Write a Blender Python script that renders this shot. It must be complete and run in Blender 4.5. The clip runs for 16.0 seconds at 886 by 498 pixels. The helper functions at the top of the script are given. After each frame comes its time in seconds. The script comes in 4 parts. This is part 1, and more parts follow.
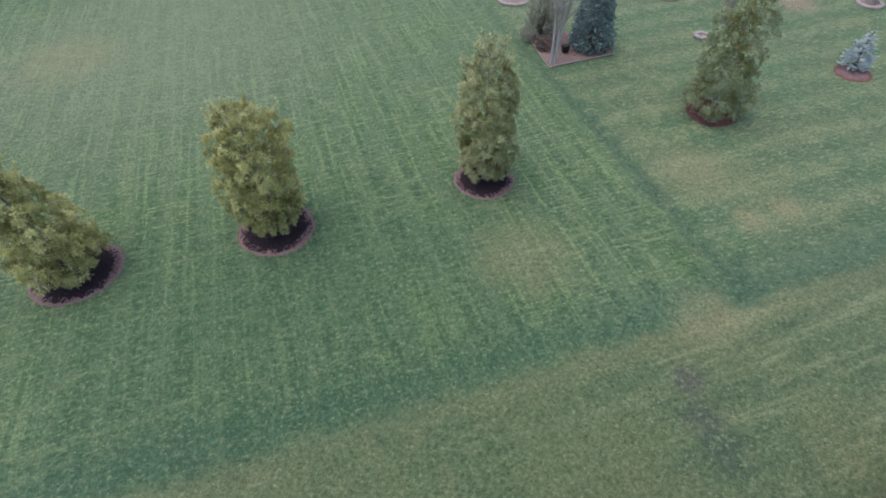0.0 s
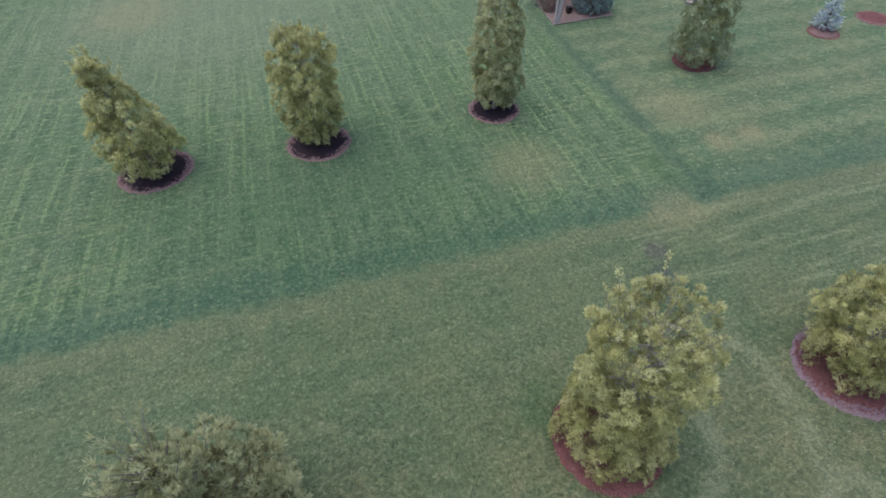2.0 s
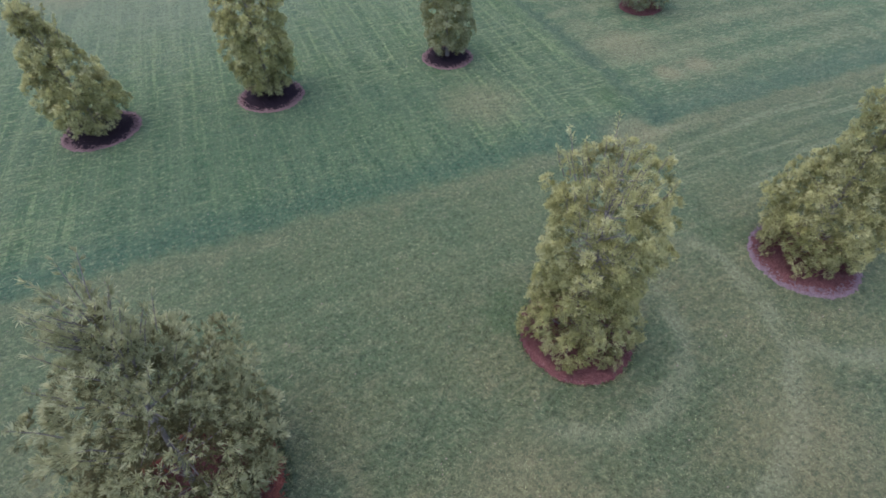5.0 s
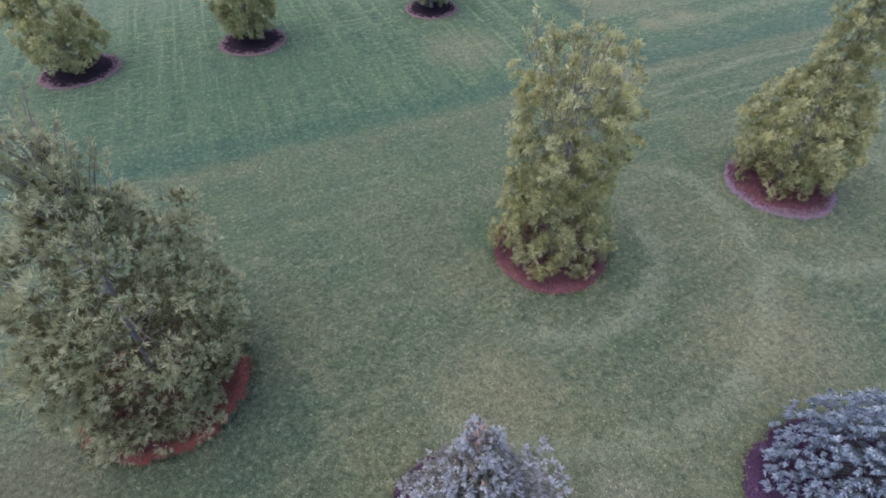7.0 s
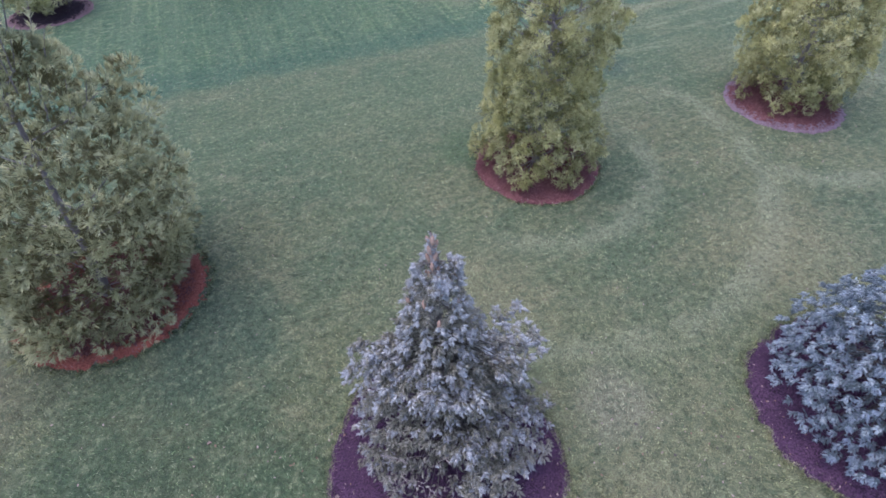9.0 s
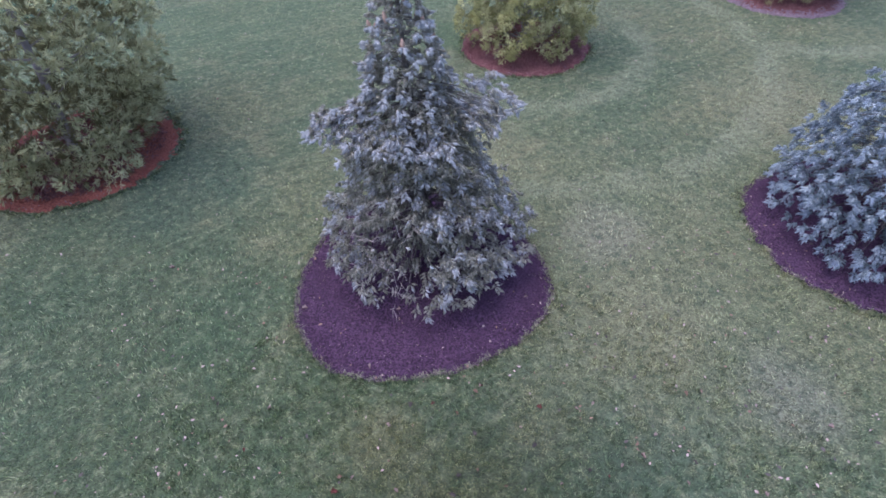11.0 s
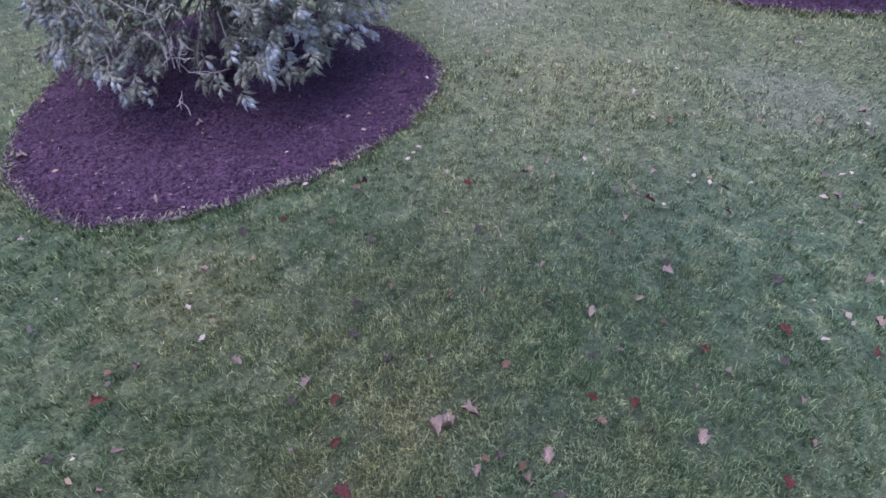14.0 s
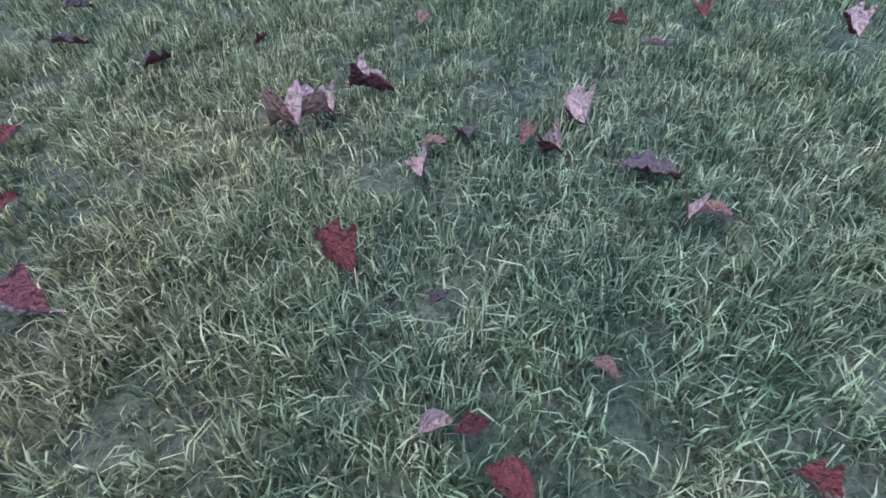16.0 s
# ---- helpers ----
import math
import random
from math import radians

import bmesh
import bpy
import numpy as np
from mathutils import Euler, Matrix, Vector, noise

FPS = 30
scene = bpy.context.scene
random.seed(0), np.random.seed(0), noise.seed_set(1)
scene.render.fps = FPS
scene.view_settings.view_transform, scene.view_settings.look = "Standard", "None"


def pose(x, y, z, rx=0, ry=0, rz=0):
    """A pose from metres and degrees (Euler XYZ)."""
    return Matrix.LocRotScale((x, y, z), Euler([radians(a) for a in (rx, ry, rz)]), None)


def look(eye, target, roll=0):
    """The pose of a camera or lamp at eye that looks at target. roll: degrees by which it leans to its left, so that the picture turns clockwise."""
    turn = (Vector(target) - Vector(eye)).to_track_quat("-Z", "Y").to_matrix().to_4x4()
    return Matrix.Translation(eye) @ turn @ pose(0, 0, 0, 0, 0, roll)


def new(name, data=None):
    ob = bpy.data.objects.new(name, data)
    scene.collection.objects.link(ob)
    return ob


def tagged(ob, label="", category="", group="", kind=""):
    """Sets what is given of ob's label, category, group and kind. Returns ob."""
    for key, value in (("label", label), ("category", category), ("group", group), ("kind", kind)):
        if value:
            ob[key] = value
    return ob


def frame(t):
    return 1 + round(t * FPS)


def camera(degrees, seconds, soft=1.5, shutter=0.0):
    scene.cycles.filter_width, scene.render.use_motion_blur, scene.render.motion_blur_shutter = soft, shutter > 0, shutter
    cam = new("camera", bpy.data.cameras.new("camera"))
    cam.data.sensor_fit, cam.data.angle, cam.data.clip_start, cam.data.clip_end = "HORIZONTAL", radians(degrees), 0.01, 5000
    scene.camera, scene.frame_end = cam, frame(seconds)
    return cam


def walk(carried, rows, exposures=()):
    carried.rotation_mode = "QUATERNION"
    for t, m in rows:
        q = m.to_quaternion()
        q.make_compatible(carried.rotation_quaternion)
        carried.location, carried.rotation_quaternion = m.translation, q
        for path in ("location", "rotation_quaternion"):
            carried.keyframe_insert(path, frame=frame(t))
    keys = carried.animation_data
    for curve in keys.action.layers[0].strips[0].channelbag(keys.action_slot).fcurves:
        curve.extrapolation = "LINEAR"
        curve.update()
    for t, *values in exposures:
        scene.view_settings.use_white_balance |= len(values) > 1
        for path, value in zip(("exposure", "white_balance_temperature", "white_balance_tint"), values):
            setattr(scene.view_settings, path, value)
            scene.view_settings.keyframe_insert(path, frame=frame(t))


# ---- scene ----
cam = camera(79.6, 16.0, soft=1.65)
PATH = [
    (0, (-0.147, 0.37, 10.885), (-0.172, 1.73, 9.418), -1.9),
    (0.5, (-0.091, -0.257, 10.896), (-0.122, 1.104, 9.431), -1.9),
    (1, (-0.273, -1.292, 10.914), (-0.311, 0.072, 9.451), -1.9),
    (1.5, (-0.382, -2.624, 10.946), (-0.432, -1.262, 9.482), -1.7),
    (2, (-0.312, -3.866, 10.949), (-0.371, -2.504, 9.485), -1.7),
    (2.5, (-0.291, -4.523, 10.801), (-0.352, -3.159, 9.339), -1.7),
    (3, (-0.261, -4.699, 10.457), (-0.306, -3.331, 8.999), -1.7),
    (3.5, (-0.261, -4.737, 10.045), (-0.274, -3.367, 8.588), -1.7),
    (3.7, (-0.288, -4.726, 9.932), (-0.284, -3.36, 8.471), -1.7),
    (5.8, (-0.036, -5.797, 9.059), (0.031, -4.417, 7.613), -1.7),
    (6, (-0.05, -5.877, 8.935), (0.024, -4.502, 7.484), -1.4),
    (6.5, (0.029, -6.11, 8.546), (0.1, -4.734, 7.097), -1.5),
    (7, (0.249, -6.609, 8.098), (0.314, -5.231, 6.65), -1.4),
    (7.5, (0.434, -6.99, 7.628), (0.493, -5.611, 6.181), -1.4),
    (8, (0.508, -7.084, 7.167), (0.571, -5.702, 5.722), -1.3),
    (8.2, (0.541, -7.083, 7.006), (0.603, -5.702, 5.56), -1.4),
    (10.3, (0.729, -8.372, 5.147), (0.781, -6.965, 3.727), -2.9),
    (10.5, (0.753, -8.529, 4.966), (0.804, -7.126, 3.541), -2.8),
    (11, (0.783, -8.718, 4.462), (0.833, -7.313, 3.039), -2.6),
    (11.5, (0.788, -8.717, 3.95), (0.842, -7.308, 2.532), -2.6),
    (12, (0.769, -8.634, 3.475), (0.867, -7.226, 2.059), -2.5),
    (12.5, (0.737, -8.525, 3.028), (0.89, -7.123, 1.61), -2.4),
    (13, (0.724, -8.454, 2.593), (0.954, -7.059, 1.178), -2.5),
    (13.5, (0.712, -8.435, 2.17), (1.086, -7.071, 0.756), -2.6),
    (14, (0.706, -8.457, 1.776), (1.224, -7.141, 0.362), -2.6),
    (14.5, (0.695, -8.459, 1.391), (1.329, -7.196, -0.024), -2.5),
    (15, (0.696, -8.387, 1.041), (1.418, -7.178, -0.38), -2.6),
    (15.5, (0.714, -8.313, 0.713), (1.52, -7.167, -0.714), -2.7),
    (16, (0.73, -8.234, 0.41), (1.601, -7.173, -1.045), -3.0),
]
walk(cam, [(t, look(eye, target, roll)) for t, eye, target, roll in PATH], exposures=[(0.0, 0.87, 6750, 1), (3.5, 0.78, 6450, 7), (6.0, 0.80, 6150, 14), (7.5, 0.98, 6000, 17), (11.0, 1.16, 5800, 19), (13.5, 1.18, 5780, 18), (14.7, 1.28, 5480, 17), (16.0, 1.52, 5380, 19)])

# ---- light: an overcast evening ----
SUN_UP, SUN_TURN = 76.0, 266.0
world = bpy.data.worlds.new("overcast_sky")
scene.world = world
world.use_nodes = True
wn, wl = world.node_tree.nodes, world.node_tree.links
sky = wn.new("ShaderNodeTexSky")
sky.sky_type = "NISHITA"
sky.sun_disc = False
sky.sun_elevation, sky.sun_rotation = radians(SUN_UP), radians(SUN_TURN)
sky.air_density, sky.dust_density, sky.ozone_density = 1.0, 3.0, 1.0
wl.new(sky.outputs["Color"], wn["Background"].inputs["Color"])
wn["Background"].inputs["Strength"].default_value = 0.132
sun_data = bpy.data.lights.new("sun", "SUN")
sun_data.energy, sun_data.angle, sun_data.color = 0.5, radians(50), (1.0, 0.95, 0.9)
sun = new("sun", sun_data)
sun.matrix_world = look((0, 0, 30), (30 * -math.sin(radians(SUN_TURN)) * math.cos(radians(SUN_UP)), 30 * -math.cos(radians(SUN_TURN)) * math.cos(radians(SUN_UP)), 30 - 30 * math.sin(radians(SUN_UP))))

RNG = np.random.default_rng(7)
SOIL = -0.035   # the soil under the grass; blade tips end near z = 0


# ---- node helpers ----
class Nodes:
    def __init__(self, name, rough=0.7):
        self.mat = bpy.data.materials.new(name)
        self.mat.use_nodes = True
        self.n, self.l = self.mat.node_tree.nodes, self.mat.node_tree.links
        self.bsdf = self.n["Principled BSDF"]
        self.bsdf.inputs["Roughness"].default_value = rough
        self.bsdf.inputs["Specular IOR Level"].default_value = 0.3
        self.obj = self.n.new("ShaderNodeTexCoord").outputs["Object"]

    def put(self, socket, value):
        if isinstance(value, bpy.types.NodeSocket):
            self.l.new(value, socket)
        else:
            socket.default_value = value

    def math(self, op, a, b=0.0, clamp=False):
        m = self.n.new("ShaderNodeMath")
        m.operation, m.use_clamp = op, clamp
        self.put(m.inputs[0], a)
        self.put(m.inputs[1], b)
        return m.outputs[0]

    def noise(self, scale, detail=3.0, vector=None, rough=0.55, warp=0.0):
        t = self.n.new("ShaderNodeTexNoise")
        t.inputs["Scale"].default_value, t.inputs["Detail"].default_value = scale, detail
        t.inputs["Roughness"].default_value, t.inputs["Distortion"].default_value = rough, warp
        self.l.new(self.obj if vector is None else vector, t.inputs["Vector"])
        return t.outputs["Fac"]

    def stretch(self, vector, sx, sy, sz=1.0, turn=0.0):
        m = self.n.new("ShaderNodeMapping")
        m.inputs["Scale"].default_value = (sx, sy, sz)
        m.inputs["Rotation"].default_value = (0, 0, radians(turn))
        self.l.new(vector, m.inputs["Vector"])
        return m.outputs[0]

    def band(self, value, low, high, to0=0.0, to1=1.0):
        m = self.n.new("ShaderNodeMapRange")
        m.interpolation_type = "SMOOTHSTEP"
        self.put(m.inputs["Value"], value)
        for i, v in zip((1, 2, 3, 4), (low, high, to0, to1)):
            m.inputs[i].default_value = v
        return m.outputs[0]

    def mix(self, fac, a, b, kind="MIX"):
        m = self.n.new("ShaderNodeMix")
        m.data_type, m.blend_type = "RGBA", kind
        self.put(m.inputs["Factor"], fac)
        self.put(m.inputs[6], a if isinstance(a, bpy.types.NodeSocket) else (*a, 1))
        self.put(m.inputs[7], b if isinstance(b, bpy.types.NodeSocket) else (*b, 1))
        return m.outputs[2]

    def xyz(self, vector):
        s = self.n.new("ShaderNodeSeparateXYZ")
        self.l.new(vector, s.inputs[0])
        return s.outputs

    def island(self):
        return self.n.new("ShaderNodeNewGeometry").outputs["Random Per Island"]

    def tone(self):
        """The tone of a tuft or shoot, from none to one, by chance."""
        a = self.n.new("ShaderNodeAttribute")
        a.attribute_name = "tone"
        return a.outputs["Fac"]

    def random(self):
        return self.n.new("ShaderNodeObjectInfo").outputs["Random"]

    def bump(self, height, distance, strength=1.0):
        b = self.n.new("ShaderNodeBump")
        b.inputs["Distance"].default_value, b.inputs["Strength"].default_value = distance, strength
        self.l.new(height, b.inputs["Height"])
        self.l.new(b.outputs[0], self.bsdf.inputs["Normal"])

    def leafy(self, colour, share=0.62):
        """Thin foliage: part of the light comes through."""
        t = self.n.new("ShaderNodeBsdfTranslucent")
        m = self.n.new("ShaderNodeMixShader")
        m.inputs[0].default_value = share
        self.l.new(colour, t.inputs["Color"])
        self.l.new(self.bsdf.outputs[0], m.inputs[1])
        self.l.new(t.outputs[0], m.inputs[2])
        self.l.new(m.outputs[0], self.n["Material Output"].inputs["Surface"])
        return self.done(colour)

    def done(self, colour):
        self.put(self.bsdf.inputs["Base Color"], colour if isinstance(colour, bpy.types.NodeSocket) else (*colour, 1))
        return self.mat


LAWN_TURN = 17.6          # degrees by which the mowing runs off the x axis
GREEN, DEEP, OLIVE, STRAW = (0.070, 0.134, 0.056), (0.035, 0.083, 0.040), (0.138, 0.155, 0.078), (0.245, 0.230, 0.132)


# dry, worn and lush lawn patches, painted haze and shade: x, y, radius, strength, colour
# pale patch at (-13, 23): distance haze put into the turf colour
FAR_PATCHES = [(-2, 9, 5.5, 0.42, (0.040, 0.098, 0.048)), (-6.5, 7.6, 5.5, 0.4, (0.042, 0.100, 0.052)), (-13, 23, 11, 0.52, (0.205, 0.235, 0.155)), (0, 24, 7, 0.25, (0.150, 0.200, 0.110)), (1.9, 10.2, 1.7, 0.45, STRAW), (16.5, 25.9, 1.2, 0.75, (0.300, 0.225, 0.165)), (7.7, 13.7, 1.7, 0.5, STRAW)]
BORDER_PATCHES = [(8.6, 11.4, 0.7, 0.7, STRAW), (9.8, 11.9, 0.7, 0.7, STRAW), (6.2, 8, 1.2, 0.5, STRAW), (-16.5, 22, 3, 0.5, STRAW), (5.15, 6.3, 0.5, 0.8, (0.100, 0.100, 0.085)), (5.2, 5.4, 0.6, 0.75, (0.065, 0.080, 0.065)), (5.5, 4.7, 0.6, 0.7, (0.050, 0.085, 0.060))]
# patch at (-2.6, -2.7): the broad pine's soft shadow painted on the turf
PINE_PATCHES = [(3.6, -4.6, 3, 0.4, (0.200, 0.205, 0.115)), (-3, -4.6, 2.4, 0.72, (0.058, 0.092, 0.046)), (-0.7, 0.9, 1.6, 0.35, (0.066, 0.120, 0.060)), (-5.8, -3.5, 1.6, 0.55, (0.130, 0.115, 0.070)), (1.5, 1.5, 1, 0.6, (0.050, 0.105, 0.044)), (7.2, 3.7, 0.9, 0.4, (0.070, 0.120, 0.055)), (1.2, -2.2, 1.5, 0.5, STRAW), (6.6, -1.9, 1.8, 0.45, STRAW), (2.9, -4.2, 0.7, 0.5, (0.250, 0.245, 0.180)), (-2.6, -2.7, 1.5, 0.5, (0.060, 0.100, 0.066))]
NEAR_PATCHES = [(2.6, -6.2, 2, 0.3, (0.150, 0.170, 0.110)), (-1.3, -6.9, 2.3, 0.78, (0.062, 0.096, 0.045)), (0.2, -6.6, 0.5, 0.4, (0.200, 0.180, 0.090)), (-1.35, -5, 1.1, 0.55, (0.058, 0.100, 0.050)), (-0.6, -6.3, 0.9, 0.3, (0.070, 0.105, 0.052)), (2.2, -7.9, 1.3, 0.5, (0.072, 0.128, 0.074)), (3, -5.6, 0.9, 0.4, STRAW), (2.6, -6.9, 0.8, 0.3, (0.060, 0.105, 0.075)), (4, -6.5, 0.6, 0.5, (0.220, 0.220, 0.170)), (1.2, -7.95, 0.55, 0.4, (0.085, 0.140, 0.098)), (0.55, -7.75, 0.35, 0.6, (0.150, 0.150, 0.080))]


def lawn_colour(k):
    """Mown turf: the far lawn with its criss-cross mowing, the yellower near lawn, worn and dry patches."""
    p = k.obj
    big, mid, low = k.noise(0.35, 3), k.noise(1.6, 4), k.noise(5.5, 4)
    x, y, z = k.xyz(p)
    turned = k.stretch(p, 1, 1, 1, -LAWN_TURN)
    u, v, w = k.xyz(turned)
    wob = k.math("ADD", k.math("MULTIPLY", k.math("SUBTRACT", mid, 0.5), 1.1), k.math("MULTIPLY", k.math("SUBTRACT", low, 0.5), 0.5))
    vv = k.math("ADD", v, wob)
    uu = k.math("ADD", u, wob)
    far = k.band(vv, 5.45, 6.15)
    side = k.band(uu, 9.1, 10.5)
    # near lawn: olive, green where it is lush, straw where it is dry
    near = k.mix(k.band(big, 0.40, 0.62), OLIVE, (0.086, 0.126, 0.064))
    near = k.mix(k.band(mid, 0.50, 0.72, 0, 0.55), near, STRAW)
    near = k.mix(k.band(low, 0.52, 0.70, 0, 0.55), near, (0.072, 0.108, 0.062))
    # grass laid over by the mower, in short flowing strokes
    stroke = k.noise(1.0, 3, k.stretch(k.stretch(p, 1, 1, 1, 24), 7.5, 26), 0.6, 1.2)
    sweep = k.noise(1.0, 3, k.stretch(k.stretch(p, 1, 1, 1, -31), 2.2, 9.0), 0.6, 0.8)
    near = k.mix(k.band(stroke, 0.52, 0.68, 0, 0.55), near, (0.230, 0.245, 0.150))
    near = k.mix(k.band(stroke, 0.48, 0.34, 0, 0.60), near, (0.052, 0.078, 0.040))
    near = k.mix(k.band(sweep, 0.53, 0.68, 0, 0.48), near, (0.215, 0.220, 0.135))
    near = k.mix(k.band(sweep, 0.47, 0.34, 0, 0.48), near, (0.060, 0.095, 0.055))
    # greener, with mowing rows, towards the border
    lush = k.band(v, 0.8, 3.6)
    near = k.mix(k.math("MULTIPLY", lush, 0.50), near, (0.088, 0.140, 0.068))
    ranks = k.noise(1.0, 3, k.stretch(turned, 0.25, 2.6), 0.6, 0.3)
    mown = k.math("MULTIPLY", k.band(v, 0.0, 2.0), k.band(u, 3.5, 7.5, 0.25, 1.0))
    near = k.mix(k.math("MULTIPLY", mown, k.band(ranks, 0.52, 0.64, 0, 0.60)), near, (0.215, 0.245, 0.145))
    near = k.mix(k.math("MULTIPLY", mown, k.band(ranks, 0.48, 0.36, 0, 0.60)), near, (0.062, 0.106, 0.056))
    # mowing rounds about the two pines
    for cx, cy, r in ((2.8, 0.95, 2.22), (8.7, 2.7, 2.80), (2.8, 0.95, 4.3)):
        dx, dy = k.math("SUBTRACT", x, cx), k.math("SUBTRACT", y, cy)
        d = k.math("SQRT", k.math("ADD", k.math("MULTIPLY", dx, dx), k.math("MULTIPLY", dy, dy)))
        ring = k.math("ABSOLUTE", k.math("SUBTRACT", k.math("ADD", d, k.math("MULTIPLY", wob, 0.6)), r))
        near = k.mix(k.math("MULTIPLY", k.math("MULTIPLY", k.band(ring, 0.06, 0.36, 0.70, 0.0), k.band(mid, 0.34, 0.56, 0.35, 1.0)), k.band(k.math("SUBTRACT", dx, dy), 0.2, 1.8)), near, (0.215, 0.240, 0.150))
    # far lawn, with lines both ways
    across = k.noise(1.0, 3, k.stretch(turned, 5.6, 0.20), 0.6)
    along = k.noise(1.0, 3, k.stretch(turned, 0.30, 3.6), 0.6)
    dash = k.noise(1.0, 3, k.stretch(turned, 3.0, 9.0), 0.6)
    lawn = k.mix(k.band(big, 0.36, 0.64), GREEN, (0.068, 0.125, 0.066))
    lawn = k.mix(k.band(across, 0.51, 0.63, 0, 0.8), lawn, (0.170, 0.240, 0.112))
    lawn = k.mix(k.band(across, 0.48, 0.34, 0, 0.5), lawn, DEEP)
    lawn = k.mix(k.band(along, 0.53, 0.63, 0, 0.7), lawn, (0.160, 0.210, 0.105))
    lawn = k.mix(k.band(dash, 0.53, 0.67, 0, 0.65), lawn, (0.240, 0.290, 0.155))
    lawn = k.mix(k.band(dash, 0.47, 0.34, 0, 0.75), lawn, DEEP)
    lawn = k.mix(k.band(mid, 0.55, 0.75, 0, 0.35), lawn, OLIVE)
    bands = k.math("SINE", k.math("MULTIPLY", k.math("ADD", u, k.math("MULTIPLY", big, 0.5)), 5.4))
    lawn = k.mix(k.band(bands, -0.6, 0.8, 0, 0.35), lawn, (0.140, 0.195, 0.105))
    # neighbouring lawn, patchier
    other = k.mix(k.band(big, 0.38, 0.62), (0.084, 0.150, 0.076), (0.124, 0.165, 0.088))
    other = k.mix(k.band(mid, 0.56, 0.74, 0, 0.42), other, STRAW)
    other = k.mix(k.band(along, 0.52, 0.68, 0, 0.35), other, DEEP)
    rows = k.math("SINE", k.math("MULTIPLY", k.math("ADD", v, k.math("MULTIPLY", wob, 0.5)), 4.1))
    other = k.mix(k.math("MULTIPLY", k.band(rows, -0.4, 0.9, 0, 0.6), k.band(mid, 0.35, 0.6)), other, (0.195, 0.225, 0.125))
    other = k.mix(k.math("MULTIPLY", k.band(rows, 0.2, -0.9, 0, 0.6), k.band(mid, 0.6, 0.4)), other, (0.065, 0.115, 0.058))
    other = k.mix(k.band(dash, 0.53, 0.66, 0, 0.7), other, (0.25, 0.275, 0.165))
    lawn = k.mix(side, lawn, other)
    # a lush strip along one border, a dark seam along the other
    strip = k.math("MULTIPLY", k.band(vv, 5.6, 6.0), k.band(vv, 6.3, 7.6, 1, 0))
    lawn = k.mix(k.math("MULTIPLY", strip, 0.65), lawn, (0.040, 0.100, 0.064))
    seam = k.math("MULTIPLY", k.band(uu, 9.3, 9.6), k.band(uu, 9.75, 10.2, 1, 0))
    lawn = k.mix(k.math("MULTIPLY", seam, 0.65), lawn, (0.038, 0.088, 0.056))
    col = k.mix(far, near, lawn)
    edge = k.math("MULTIPLY", k.band(vv, 4.9, 5.4), k.band(vv, 5.6, 5.9, 1, 0))
    col = k.mix(k.math("MULTIPLY", edge, 0.34), col, (0.205, 0.205, 0.115))
    # dry, worn and lush patches, with the painted haze and shade
    for cx, cy, r, f, c in FAR_PATCHES + BORDER_PATCHES + PINE_PATCHES + NEAR_PATCHES:
        dx, dy = k.math("SUBTRACT", x, cx), k.math("SUBTRACT", y, cy)
        d = k.math("SQRT", k.math("ADD", k.math("MULTIPLY", dx, dx), k.math("MULTIPLY", dy, dy)))
        d = k.math("ADD", d, k.math("MULTIPLY", wob, r * 0.9))
        col = k.mix(k.band(d, r * 0.25, r * 1.1, f, 0.0), col, c)
    clump, speck = k.noise(11, 3, rough=0.6), k.noise(26, 2)
    col = k.mix(k.band(clump, 0.53, 0.68, 0, 0.50), col, (0.235, 0.260, 0.150))
    col = k.mix(k.band(clump, 0.47, 0.34, 0, 0.50), col, (0.042, 0.074, 0.040))
    col = k.mix(k.band(speck, 0.60, 0.74, 0, 0.35), col, (0.290, 0.280, 0.190))
    return col


def lawn_material():
    k = Nodes("mown_turf", 0.85)
    k.bsdf.inputs["Sheen Weight"].default_value = 0.06
    k.bsdf.inputs["Sheen Roughness"].default_value = 0.55
    col = lawn_colour(k)
    # thatch where the turf is seen close, darkened to paint shade between blades
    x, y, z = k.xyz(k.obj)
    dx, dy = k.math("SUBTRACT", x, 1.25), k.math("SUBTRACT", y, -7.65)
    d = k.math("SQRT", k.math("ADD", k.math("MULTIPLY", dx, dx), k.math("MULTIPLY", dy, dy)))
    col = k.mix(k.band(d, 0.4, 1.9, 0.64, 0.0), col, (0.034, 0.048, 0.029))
    tuft, grain, hair = k.noise(16, 4), k.noise(55, 4, rough=0.65), k.noise(170, 3)
    shade = k.math("ADD", k.band(tuft, 0.30, 0.70, -0.22, 0.26), k.math("ADD", k.band(grain, 0.28, 0.72, 0.55, 1.5), k.band(hair, 0.3, 0.7, -0.34, 0.36)))
    grey = k.n.new("ShaderNodeCombineColor")
    for i in range(3):
        k.l.new(shade, grey.inputs[i])
    col = k.mix(1.0, col, grey.outputs[0], "MULTIPLY")
    k.bump(k.math("ADD", k.math("MULTIPLY", tuft, 1.3), k.math("ADD", grain, k.math("MULTIPLY", hair, 0.4))), 0.035, 0.8)
    return k.done(col)


def blade_material(name, curve, dark, light, straw):
    """Grass blades in the colours of the lawn where they stand, each one lighter or darker, some gone to straw."""
    k = Nodes(name, 0.5)
    col = lawn_colour(k)
    r = k.island()
    col = k.mix(1.0, col, k.mix(k.math("POWER", r, curve), (0.98 * dark, dark, 0.98 * dark), (1.03 * light, light, 0.96 * light)), "MULTIPLY")
    col = k.mix(k.band(r, 1 - straw, 1.05 - straw, 0, 0.6), col, (0.385, 0.375, 0.285))
    return k.leafy(col, 0.3)


